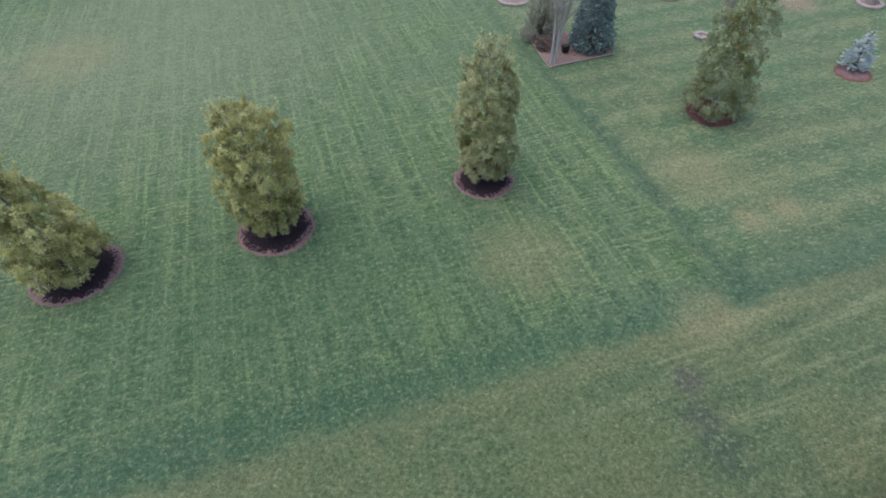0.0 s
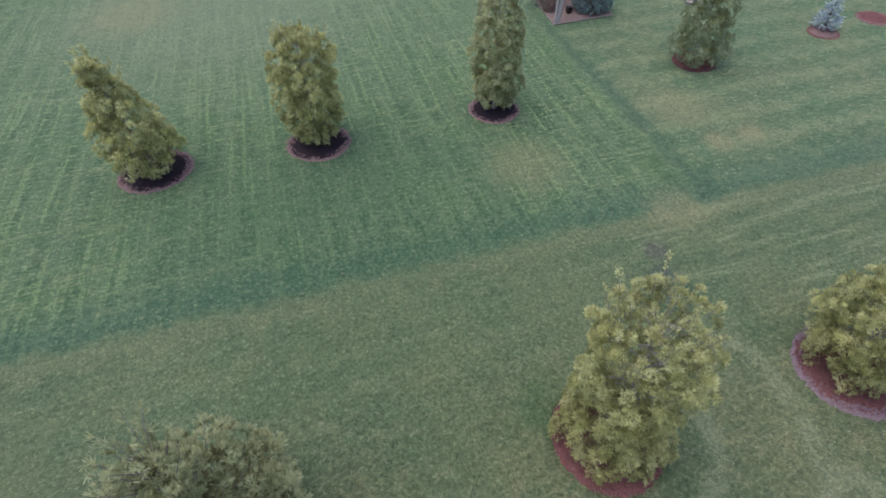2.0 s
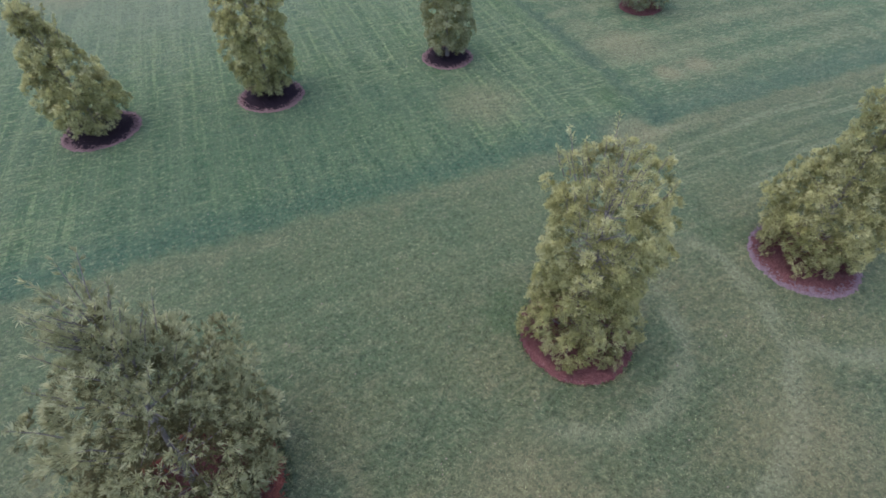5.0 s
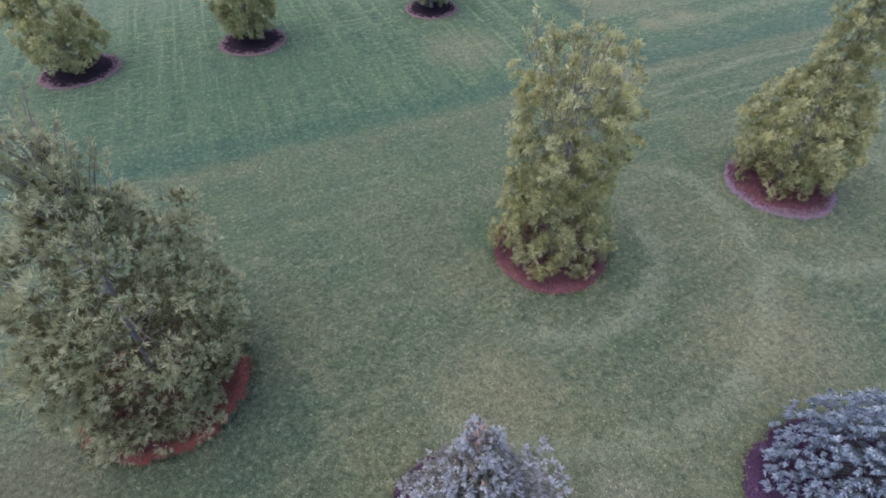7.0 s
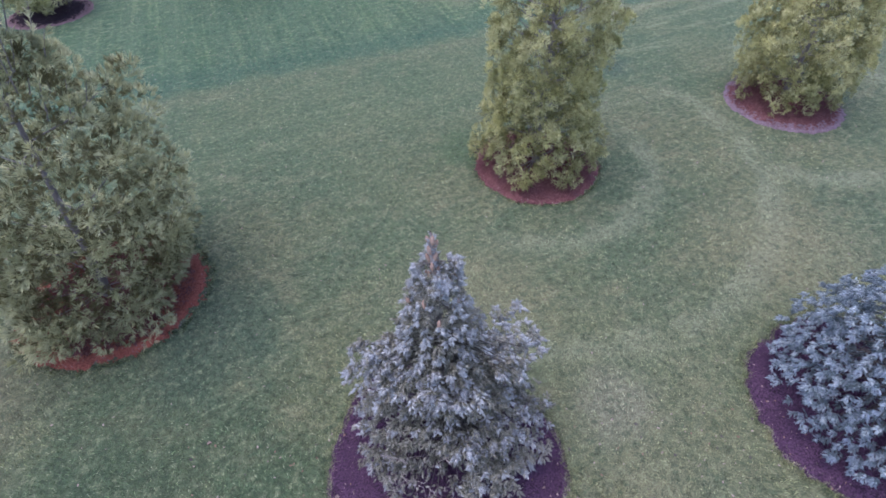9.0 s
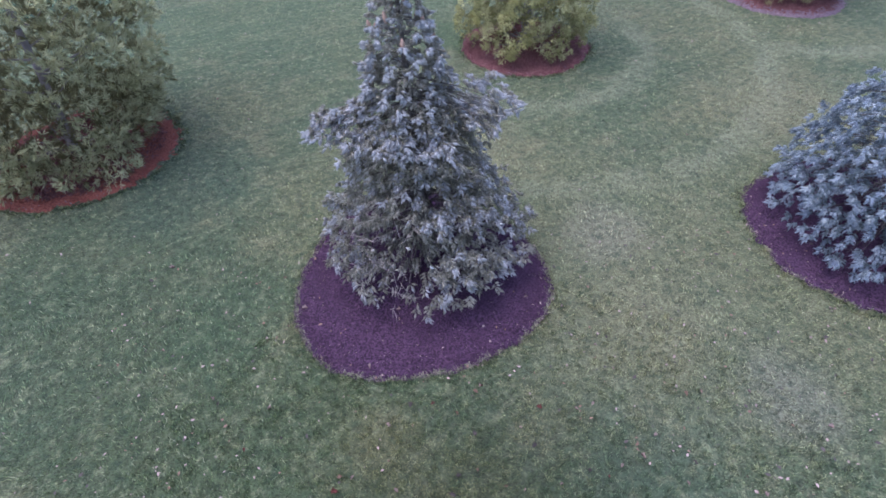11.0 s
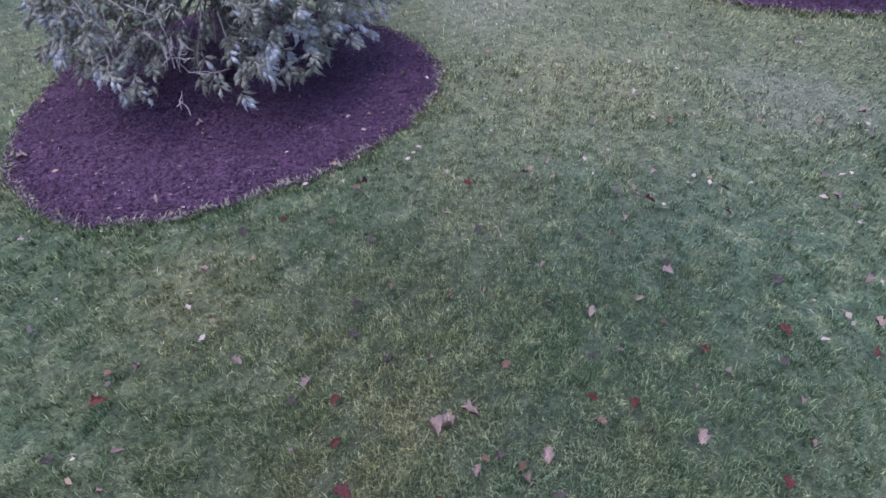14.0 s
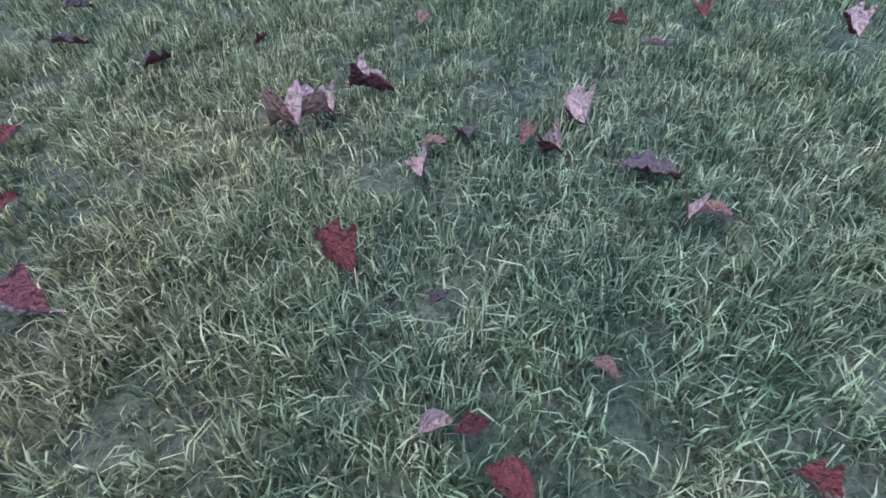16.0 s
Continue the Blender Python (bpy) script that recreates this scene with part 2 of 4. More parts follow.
def needle_material(name, dark, light, tip, rough=0.55, patch=7.0):
    k = Nodes(name, rough)
    r = k.tone()
    col = k.mix(k.band(k.noise(patch, 3), 0.36, 0.64), dark, light)
    col = k.mix(k.band(k.noise(1.3, 2), 0.45, 0.7, 0, 0.35), col, tip)
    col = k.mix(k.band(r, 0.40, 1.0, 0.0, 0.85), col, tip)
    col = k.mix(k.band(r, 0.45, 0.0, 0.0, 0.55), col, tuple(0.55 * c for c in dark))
    col = k.mix(k.math("MULTIPLY", k.island(), 0.22), col, dark)
    return k.leafy(col, 0.50)


def bark_material(name, a, b):
    k = Nodes(name, 0.9)
    f = k.noise(1.0, 5, k.stretch(k.obj, 22, 22, 5))
    col = k.mix(f, a, b)
    k.bump(f, 0.012)
    return k.done(col)


def mulch_material(name, a, b, c):
    k = Nodes(name, 0.9)
    r = k.island()
    col = k.mix(k.band(k.noise(45, 3), 0.35, 0.65), a, b)
    col = k.mix(k.band(k.noise(2.2, 3), 0.45, 0.7, 0, 0.6), col, c)
    col = k.mix(k.band(r, 0.6, 1.0, 0, 0.75), col, b)
    k.bump(k.noise(60, 4), 0.02)
    return k.done(col)


def leaf_material(name, a, b):
    k = Nodes(name, 0.6)
    col = k.mix(k.band(k.noise(1.6, 2), 0.25, 0.75), a, b)
    col = k.mix(k.band(k.noise(3.2, 3, rough=0.6), 0.50, 0.70, 0, 0.75), col, tuple(0.45 * q for q in a))
    col = k.mix(k.math("MULTIPLY", k.random(), 0.5), col, tuple(0.6 * q for q in a))
    col = k.mix(k.band(k.noise(1.0, 3, k.stretch(k.obj, 3, 14)), 0.52, 0.64, 0, 0.22), col, tuple(0.6 * q for q in a))
    k.bump(k.noise(7, 3), 0.03, 0.8)
    return k.done(col)


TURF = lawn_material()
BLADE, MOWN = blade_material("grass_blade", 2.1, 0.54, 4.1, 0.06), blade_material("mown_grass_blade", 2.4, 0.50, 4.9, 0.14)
DRY = leaf_material("dry_grass", (0.330, 0.310, 0.230), (0.460, 0.430, 0.340))
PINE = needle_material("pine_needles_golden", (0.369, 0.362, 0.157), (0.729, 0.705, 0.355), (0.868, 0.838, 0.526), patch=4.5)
PINE_IN = needle_material("pine_needles_old_shaded", (0.214, 0.205, 0.088), (0.396, 0.375, 0.171), (0.509, 0.479, 0.245))
PINE_GREEN = needle_material("pine_needles_green", (0.298, 0.343, 0.224), (0.476, 0.525, 0.351), (0.594, 0.631, 0.449))
PINE_DULL = needle_material("pine_needles_dull", (0.330, 0.335, 0.180), (0.630, 0.630, 0.390), (0.780, 0.775, 0.530), patch=4.5)
PINE_GREY_IN = needle_material("pine_needles_grey_old_shaded", (0.142, 0.132, 0.064), (0.220, 0.204, 0.104), (0.275, 0.251, 0.138))
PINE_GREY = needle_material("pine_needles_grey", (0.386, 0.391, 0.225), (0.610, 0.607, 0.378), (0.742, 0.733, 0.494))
SPRUCE = needle_material("spruce_needles_silver", (0.414, 0.419, 0.442), (0.653, 0.663, 0.700), (0.827, 0.833, 0.875), patch=9)
SPRUCE_IN = needle_material("spruce_needles_dull", (0.298, 0.287, 0.235), (0.463, 0.449, 0.387), (0.596, 0.584, 0.534), patch=9)
SPRUCE_BLUE = needle_material("spruce_needles_blue", (0.342, 0.410, 0.498), (0.576, 0.655, 0.770), (0.742, 0.808, 0.836), patch=9)
SPRUCE_BLUE_IN = needle_material("spruce_needles_blue_dull", (0.190, 0.242, 0.277), (0.344, 0.414, 0.462), (0.455, 0.526, 0.582), patch=9)
SPRUCE_PALE = needle_material("spruce_needles_pale", (0.524, 0.605, 0.696), (0.746, 0.816, 0.880), (0.866, 0.880, 0.880), patch=9)
SPRUCE_FROST = needle_material("spruce_needles_frosted", (0.510, 0.524, 0.554), (0.651, 0.664, 0.695), (0.739, 0.748, 0.774), patch=9)
SPRUCE_DARK = needle_material("spruce_needles_dark", (0.204, 0.290, 0.307), (0.385, 0.505, 0.528), (0.578, 0.689, 0.710))
BARK = bark_material("pine_bark", (0.085, 0.075, 0.070), (0.200, 0.180, 0.170))
BARK_PALE = bark_material("grey_bark", (0.200, 0.172, 0.180), (0.350, 0.310, 0.322))
BARK_WHITE = bark_material("pale_bark", (0.260, 0.222, 0.235), (0.500, 0.445, 0.460))
TWIG = bark_material("dry_twig", (0.330, 0.280, 0.270), (0.520, 0.460, 0.450))
CONE = bark_material("cone_scales", (0.330, 0.205, 0.155), (0.520, 0.370, 0.300))
MULCH = mulch_material("purple_mulch", (0.038, 0.019, 0.042), (0.128, 0.066, 0.132), (0.062, 0.030, 0.066))
MULCH_DARK = mulch_material("dark_mulch", (0.022, 0.014, 0.022), (0.060, 0.035, 0.050), (0.03, 0.018, 0.03))
MULCH_RED = mulch_material("red_mulch", (0.200, 0.055, 0.042), (0.430, 0.150, 0.112), (0.300, 0.092, 0.072))
MULCH_WINE = mulch_material("wine_mulch", (0.110, 0.036, 0.042), (0.300, 0.140, 0.145), (0.175, 0.066, 0.074))
MULCH_PINK = mulch_material("faded_mulch", (0.190, 0.110, 0.118), (0.330, 0.220, 0.232), (0.260, 0.158, 0.168))
MULCH_MAUVE = mulch_material("mauve_mulch", (0.170, 0.112, 0.150), (0.340, 0.255, 0.310), (0.240, 0.170, 0.215))
MULCH_FADED = mulch_material("bleached_chips", (0.230, 0.155, 0.180), (0.380, 0.285, 0.305), (0.300, 0.215, 0.235))
MULCH_BROWN = mulch_material("brown_mulch", (0.190, 0.125, 0.118), (0.330, 0.240, 0.228), (0.255, 0.170, 0.160))
STONE = mulch_material("pale_stone", (0.290, 0.255, 0.260), (0.430, 0.390, 0.395), (0.360, 0.320, 0.325))
LEAF_PALE = leaf_material("leaf_pale", (0.430, 0.305, 0.285), (0.610, 0.480, 0.450))
LEAF_RED = leaf_material("leaf_red", (0.140, 0.040, 0.038), (0.250, 0.078, 0.068))
LEAF_TAN = leaf_material("leaf_tan", (0.240, 0.140, 0.105), (0.400, 0.260, 0.200))
LEAF_WINE = leaf_material("leaf_wine", (0.110, 0.035, 0.040), (0.200, 0.075, 0.075))
LEAF_MAUVE = leaf_material("leaf_mauve", (0.098, 0.080, 0.078), (0.160, 0.130, 0.126))
BLACK = Nodes("black_plastic", 0.5).done((0.015, 0.015, 0.017))


# ---- mesh helpers ----
def mesh_of(name, verts, faces, mats, tone=None):
    """A mesh from arrays: faces of three or four corners each, several materials as (faces, material) runs."""
    me = bpy.data.meshes.new(name)
    runs = faces if isinstance(faces, list) else [faces]
    mats = mats if isinstance(mats, list) else [mats]
    loops = np.concatenate([np.asarray(f, dtype=np.int32).ravel() for f in runs])
    totals = np.concatenate([np.full(len(f), f.shape[1], dtype=np.int32) for f in runs])
    index = np.concatenate([np.full(len(f), i if len(mats) > 1 else 0, dtype=np.int32) for i, f in enumerate(runs)])
    starts = np.concatenate([[0], np.cumsum(totals)[:-1]]).astype(np.int32)
    me.vertices.add(len(verts))
    me.vertices.foreach_set("co", np.asarray(verts, dtype=np.float32).ravel())
    me.loops.add(len(loops))
    me.loops.foreach_set("vertex_index", loops)
    me.polygons.add(len(totals))
    me.polygons.foreach_set("loop_start", starts)
    me.polygons.foreach_set("loop_total", totals)
    for m in mats:
        me.materials.append(m)
    me.polygons.foreach_set("material_index", index)
    if tone is not None:
        me.attributes.new("tone", "FLOAT", "POINT").data.foreach_set("value", np.asarray(tone, dtype=np.float32))
    me.update(calc_edges=True)
    return me


def part(name, mesh, parent, label="", at=None):
    ob = new(name, mesh)
    ob.parent = parent
    if at is not None:
        ob.matrix_basis = at
    if label:
        tagged(ob, label)
    return ob


def unit(a):
    return a / np.maximum(np.linalg.norm(a, axis=-1, keepdims=True), 1e-9)


def tubes(paths, radii, sides=5):
    """Tapered tubes: paths (n, k, 3), radii (n, k)."""
    paths, radii = np.asarray(paths, float), np.asarray(radii, float)
    n, k, _ = paths.shape
    along = unit(paths[:, -1] - paths[:, 0])
    ref = np.where(np.abs(along[:, 2:3]) > 0.9, np.array([[1.0, 0, 0]]), np.array([[0, 0, 1.0]]))
    a = unit(np.cross(along, ref))
    b = np.cross(along, a)
    ang = np.arange(sides) * 2 * math.pi / sides
    ring = np.cos(ang)[None, :, None] * a[:, None] + np.sin(ang)[None, :, None] * b[:, None]
    v = paths[:, :, None] + radii[:, :, None, None] * ring[:, None]
    idx = np.arange(n * k * sides).reshape(n, k, sides)
    nxt = np.roll(idx, -1, axis=2)
    f = np.stack([idx[:, :-1], nxt[:, :-1], nxt[:, 1:], idx[:, 1:]], axis=-1).reshape(-1, 4)
    return v.reshape(-1, 3), f


def needles(roots, ways, count, length, width, spread, rng, tone):
    """Tufts of needles, each one a slim kite, fanning out from one root."""
    n = len(roots)
    w = unit(ways[:, None] + spread * rng.normal(size=(n, count, 3)))
    side = unit(np.cross(w, ways[:, None] + 0.25 * rng.normal(size=(n, count, 3)))) * width / 2
    ln = length * rng.uniform(0.75, 1.15, size=(n, count, 1)) * rng.uniform(0.8, 1.15, size=(n, 1, 1))
    mid, tip = roots[:, None] + w * ln * 0.6, roots[:, None] + w * ln
    kites = np.stack([mid - side, tip, mid + side], axis=2).reshape(n, 3 * count, 3)
    v = np.concatenate([roots[:, None], kites], axis=1).reshape(-1, 3)
    o = (np.arange(n) * (1 + 3 * count))[:, None, None]
    q = 1 + 3 * np.arange(count)[None, :, None]
    f = np.concatenate([o + 0 * q, o + q, o + q + 1, o + q + 2], axis=2).reshape(-1, 4)
    return v, f, np.repeat(tone, 1 + 3 * count)


def shoots(roots, ways, length, count, needle, width, rng, body, tone):
    """Spruce shoots: a plump spindle with short needles all round it, pointing forward."""
    n = len(roots)
    s = np.linspace(0.05, 1.0, count)[None, :, None]
    ways = unit(ways)
    a = unit(np.cross(ways, rng.normal(size=(n, 3))))
    b = np.cross(ways, a)
    ang = (np.arange(count) * 2.4)[None, :] + rng.uniform(0, 6.28, size=(n, 1))
    radial = np.cos(ang)[..., None] * a[:, None] + np.sin(ang)[..., None] * b[:, None]
    base = roots[:, None] + ways[:, None] * length[:, None, None] * s
    w = unit(radial + ways[:, None] * (0.35 + 0.7 * s) + 0.15 * rng.normal(size=(n, count, 3)))
    side = unit(np.cross(w, ways[:, None] + 0.4 * rng.normal(size=(n, count, 3))))
    ln = needle * rng.uniform(0.75, 1.2, size=(n, count, 1))
    v = np.stack([base - side * width / 2, base + side * width / 2, base + w * ln], axis=2).reshape(-1, 3)
    f = np.arange(len(v)).reshape(-1, 3)
    fat = body * rng.uniform(0.8, 1.2, size=(n, 1))
    rings = [roots + ways * (0.62 * length)[:, None] + fat * q for q in (a, b, -a, -b)]
    spindle = np.stack([roots, *rings, roots + ways * (1.04 * length)[:, None]], axis=1).reshape(-1, 3)
    o = np.arange(n)[:, None] * 6 + len(v)
    faces = [o + np.array([q]) for q in ([0, 2, 1], [0, 3, 2], [0, 4, 3], [0, 1, 4], [5, 1, 2], [5, 2, 3], [5, 3, 4], [5, 4, 1])]
    return np.concatenate([v, spindle]), np.concatenate([f, *faces]), np.concatenate([np.repeat(tone, 3 * count), np.repeat(tone, 6)])


def profile(z, table):
    zs, rs = zip(*table)
    return np.interp(z, zs, rs)


def thing(name, x, y, z, label, category, group=""):
    ob = new(name)
    ob.matrix_world = pose(x, y, z)
    return tagged(ob, label, category, group)


# ---- ground ----
def soil(x, y):
    """The height of the soil, gently uneven."""
    return SOIL + 0.008 * np.sin(x * 0.9 + 1.3) * np.sin(y * 0.7) + 0.005 * np.sin(x * 2.3) * np.sin(y * 2.9 + 0.5)


def ground():
    """One sheet that reaches the horizon, finer near the lawn, gently uneven."""
    near = np.concatenate([np.linspace(-2000, -60, 6), np.linspace(-40, 45, 171), np.linspace(65, 2000, 6)])
    gx, gy = np.meshgrid(near, near)
    n = len(near)
    gz = soil(gx, gy)
    i = np.arange(n * n).reshape(n, n)
    f = np.stack([i[:-1, :-1], i[:-1, 1:], i[1:, 1:], i[1:, :-1]], axis=-1).reshape(-1, 4)
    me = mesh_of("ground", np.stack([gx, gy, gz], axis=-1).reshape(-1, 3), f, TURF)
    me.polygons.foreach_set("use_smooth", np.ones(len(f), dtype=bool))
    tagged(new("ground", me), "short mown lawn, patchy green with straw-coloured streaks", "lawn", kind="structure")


ground()

# mulch beds: x, y, radius, squash, turn
BEDS = {}


def bed_edge(key, angle):
    """The uneven outline of a bed: its radius at an angle."""
    x, y, r, uneven, seed = BEDS[key]
    lobes = 0.055 * np.cos(3 * (angle + 0.30)) if key == "s1" else 0.0
    return r * (1 + lobes + uneven * (0.6 * np.sin(2 * angle + seed) + 0.35 * np.sin(3 * angle + 2.1 * seed) + 0.28 * np.sin(7 * angle + seed) + 0.26 * np.sin(13 * angle + 3 * seed) + 0.22 * np.sin(23 * angle + 5 * seed) + 0.2 * np.sin(37 * angle + 2 * seed)))


def mulch_bed(key, x, y, r, mats, label, chips=900, chip=0.05, uneven=0.05, rim=0.16, seed=1.0):
    """A low mound of bark mulch with a rim and loose chips."""
    BEDS[key] = (x, y, r, uneven, seed)
    rng = np.random.default_rng(int(seed * 100))
    bed = thing("mulch_bed", x, y, SOIL, label, "mulch bed", "mulch beds under the trees")
    sides, rings = 144, 7
    ang = np.arange(sides) * 2 * math.pi / sides
    edge = bed_edge(key, ang)
    inside = 1 - rim * np.clip(1 + 0.45 * np.sin(2 * ang + seed) + 0.3 * np.sin(5 * ang + 2 * seed) + 0.25 * rng.normal(size=sides), 0.15, 2.2)
    fr = np.linspace(0.0, 1.0, rings)
    rad = np.maximum(fr, 0.02)[:, None] * (edge * inside)[None]
    lift = 0.075 - 0.045 * fr[:, None] ** 2 + 0.006 * rng.normal(size=rad.shape)
    v = np.stack([rad * np.cos(ang), rad * np.sin(ang), lift], axis=-1)
    i = np.arange(rings * sides).reshape(rings, sides)
    nx = np.roll(i, -1, axis=1)
    f = np.stack([i[:-1], i[1:], nx[1:], nx[:-1]], axis=-1).reshape(-1, 4)
    part("mound", mesh_of("mound", v.reshape(-1, 3), f, mats[0]), bed)
    fr = inside[None] + (1 - inside)[None] * np.linspace(0, 1, 4)[:, None]
    jag = 0.012 * rng.normal(size=(1, sides))
    rad = fr * edge[None] + jag * np.array([0, 0.3, 0.7, 1.0])[:, None] * r
    lift = np.array([0.036, 0.034, 0.026, -0.004])[:, None] + 0.004 * rng.normal(size=rad.shape)
    v = np.stack([rad * np.cos(ang), rad * np.sin(ang), lift], axis=-1)
    i = np.arange(4 * sides).reshape(4, sides)
    nx = np.roll(i, -1, axis=1)
    f = np.stack([i[:-1], i[1:], nx[1:], nx[:-1]], axis=-1).reshape(-1, 4)
    part("rim", mesh_of("rim", v.reshape(-1, 3), f, mats[1]), bed, "faded rim of the bed")
    # loose chips: little wedges
    for which, lo, hi, share in ((0, 0.25, 1.0 - 0.5 * rim, 0.75), (1, 1.0 - 1.6 * rim, 1.02, 0.25), (2, 0.30, 1.0, 0.03), (2, 0.93, 1.03, 0.02)):
        n = int(chips * share)
        a = rng.uniform(0, 2 * math.pi, n)
        q = np.sqrt(rng.uniform(lo ** 2, hi ** 2, n))
        e = bed_edge(key, a) * q
        c = np.stack([e * np.cos(a), e * np.sin(a), 0.078 - 0.045 * q ** 2 + rng.uniform(-0.004, 0.008, n)], axis=-1)
        d = unit(rng.normal(size=(n, 3)) * np.array([1, 1, 0.25]))
        s = unit(np.cross(d, np.array([0, 0, 1.0]) + 0.3 * rng.normal(size=(n, 3))))
        up = np.cross(s, d)
        ln, wd = (chip * (1.0 if which < 2 else 0.6) * rng.uniform(0.5, 1.3, (n, 1)) for _ in range(2))
        wd = wd * 0.35
        v = np.stack([c - d * ln / 2 - s * wd / 2, c - d * ln / 2 + s * wd / 2, c + d * ln / 2 + s * wd * 0.3, c + d * ln / 2 - s * wd * 0.3, c + up * wd * 0.55], axis=1).reshape(-1, 3)
        o = np.arange(n)[:, None] * 5
        f = np.concatenate([o + np.array([[0, 1, 4]]), o + np.array([[1, 2, 4]]), o + np.array([[2, 3, 4]]), o + np.array([[3, 0, 4]])])
        tagged(part("loose_bark", mesh_of("loose_bark", v, f, (*mats, MULCH_FADED)[which]), bed), kind="stuff")
    return bed


mulch_bed("s1", 0.64, -4.66, 1.385, (MULCH, MULCH), "bed of purple-brown bark mulch under the silvery spruce", 16000, 0.028, 0.022, 0.05, 4.1)
mulch_bed("s2", 6.14, -4.53, 1.46, (MULCH, MULCH), "bed of purple-brown bark mulch under the blue spruce", 7000, 0.036, 0.05, 0.05, 2.3)
# wine mound within the red rim: shade below the pine put into the mulch
mulch_bed("w", -4.28, -1.75, 1.36, (MULCH_WINE, MULCH_RED), "bed of red bark mulch under the broad grey-green pine", 3500, 0.055, 0.04, 0.30, 1.2)
mulch_bed("a", 2.83, 0.92, 1.18, (MULCH_WINE, MULCH_WINE), "round bed of wine-red bark mulch under the pine", 3000, 0.055, 0.03, 0.14, 3.3)
mulch_bed("b", 8.62, 2.62, 1.22, (MULCH_WINE, MULCH_MAUVE), "round bed of wine-red mulch with a faded rim", 2500, 0.06, 0.03, 0.14, 5.2)
mulch_bed("m1", -10.38, 9.88, 1.18, (MULCH_DARK, MULCH_PINK), "dark mulch bed with a reddish rim on the lawn", 1500, 0.07, 0.03, 0.14, 0.7)
mulch_bed("m2", -5.20, 11.42, 1.10, (MULCH_DARK, MULCH_PINK), "dark mulch bed with a reddish rim on the lawn", 1500, 0.07, 0.03, 0.14, 1.9)
mulch_bed("m3", 0.98, 13.45, 0.94, (MULCH_DARK, MULCH_PINK), "small dark mulch bed with a reddish rim", 1200, 0.07, 0.03, 0.14, 2.9)
mulch_bed("m4", 9.35, 16.90, 0.86, (MULCH_WINE, MULCH_WINE), "small dark red mulch bed in patchy grass", 900, 0.08, 0.03, 0.14, 3.7)
mulch_bed("m5", 15.69, 19.40, 0.66, (MULCH_PINK, MULCH_WINE), "small faded red mulch bed under a young spruce", 700, 0.08, 0.04, 0.16, 4.6)
mulch_bed("m6", 18.60, 20.80, 0.75, (MULCH_WINE, MULCH_PINK), "small faded red mulch bed on the lawn", 600, 0.08, 0.04, 0.16, 5.9)


# ---- trees ----
def trunk_mesh(height, r0, r1, lean=(0, 0), rng=RNG, mat=BARK, sides=9, bend=1.5):
    k = 9
    t = np.linspace(0, 1, k)
    path = np.stack([lean[0] * t ** bend + 0.02 * rng.normal(size=k) * t, lean[1] * t ** bend + 0.02 * rng.normal(size=k) * t, height * t], axis=-1)
    rad = r0 + (r1 - r0) * t
    rad[0] *= 1.35
    v, f = tubes(path[None], rad[None], sides)
    return mesh_of("trunk", v, f, mat)


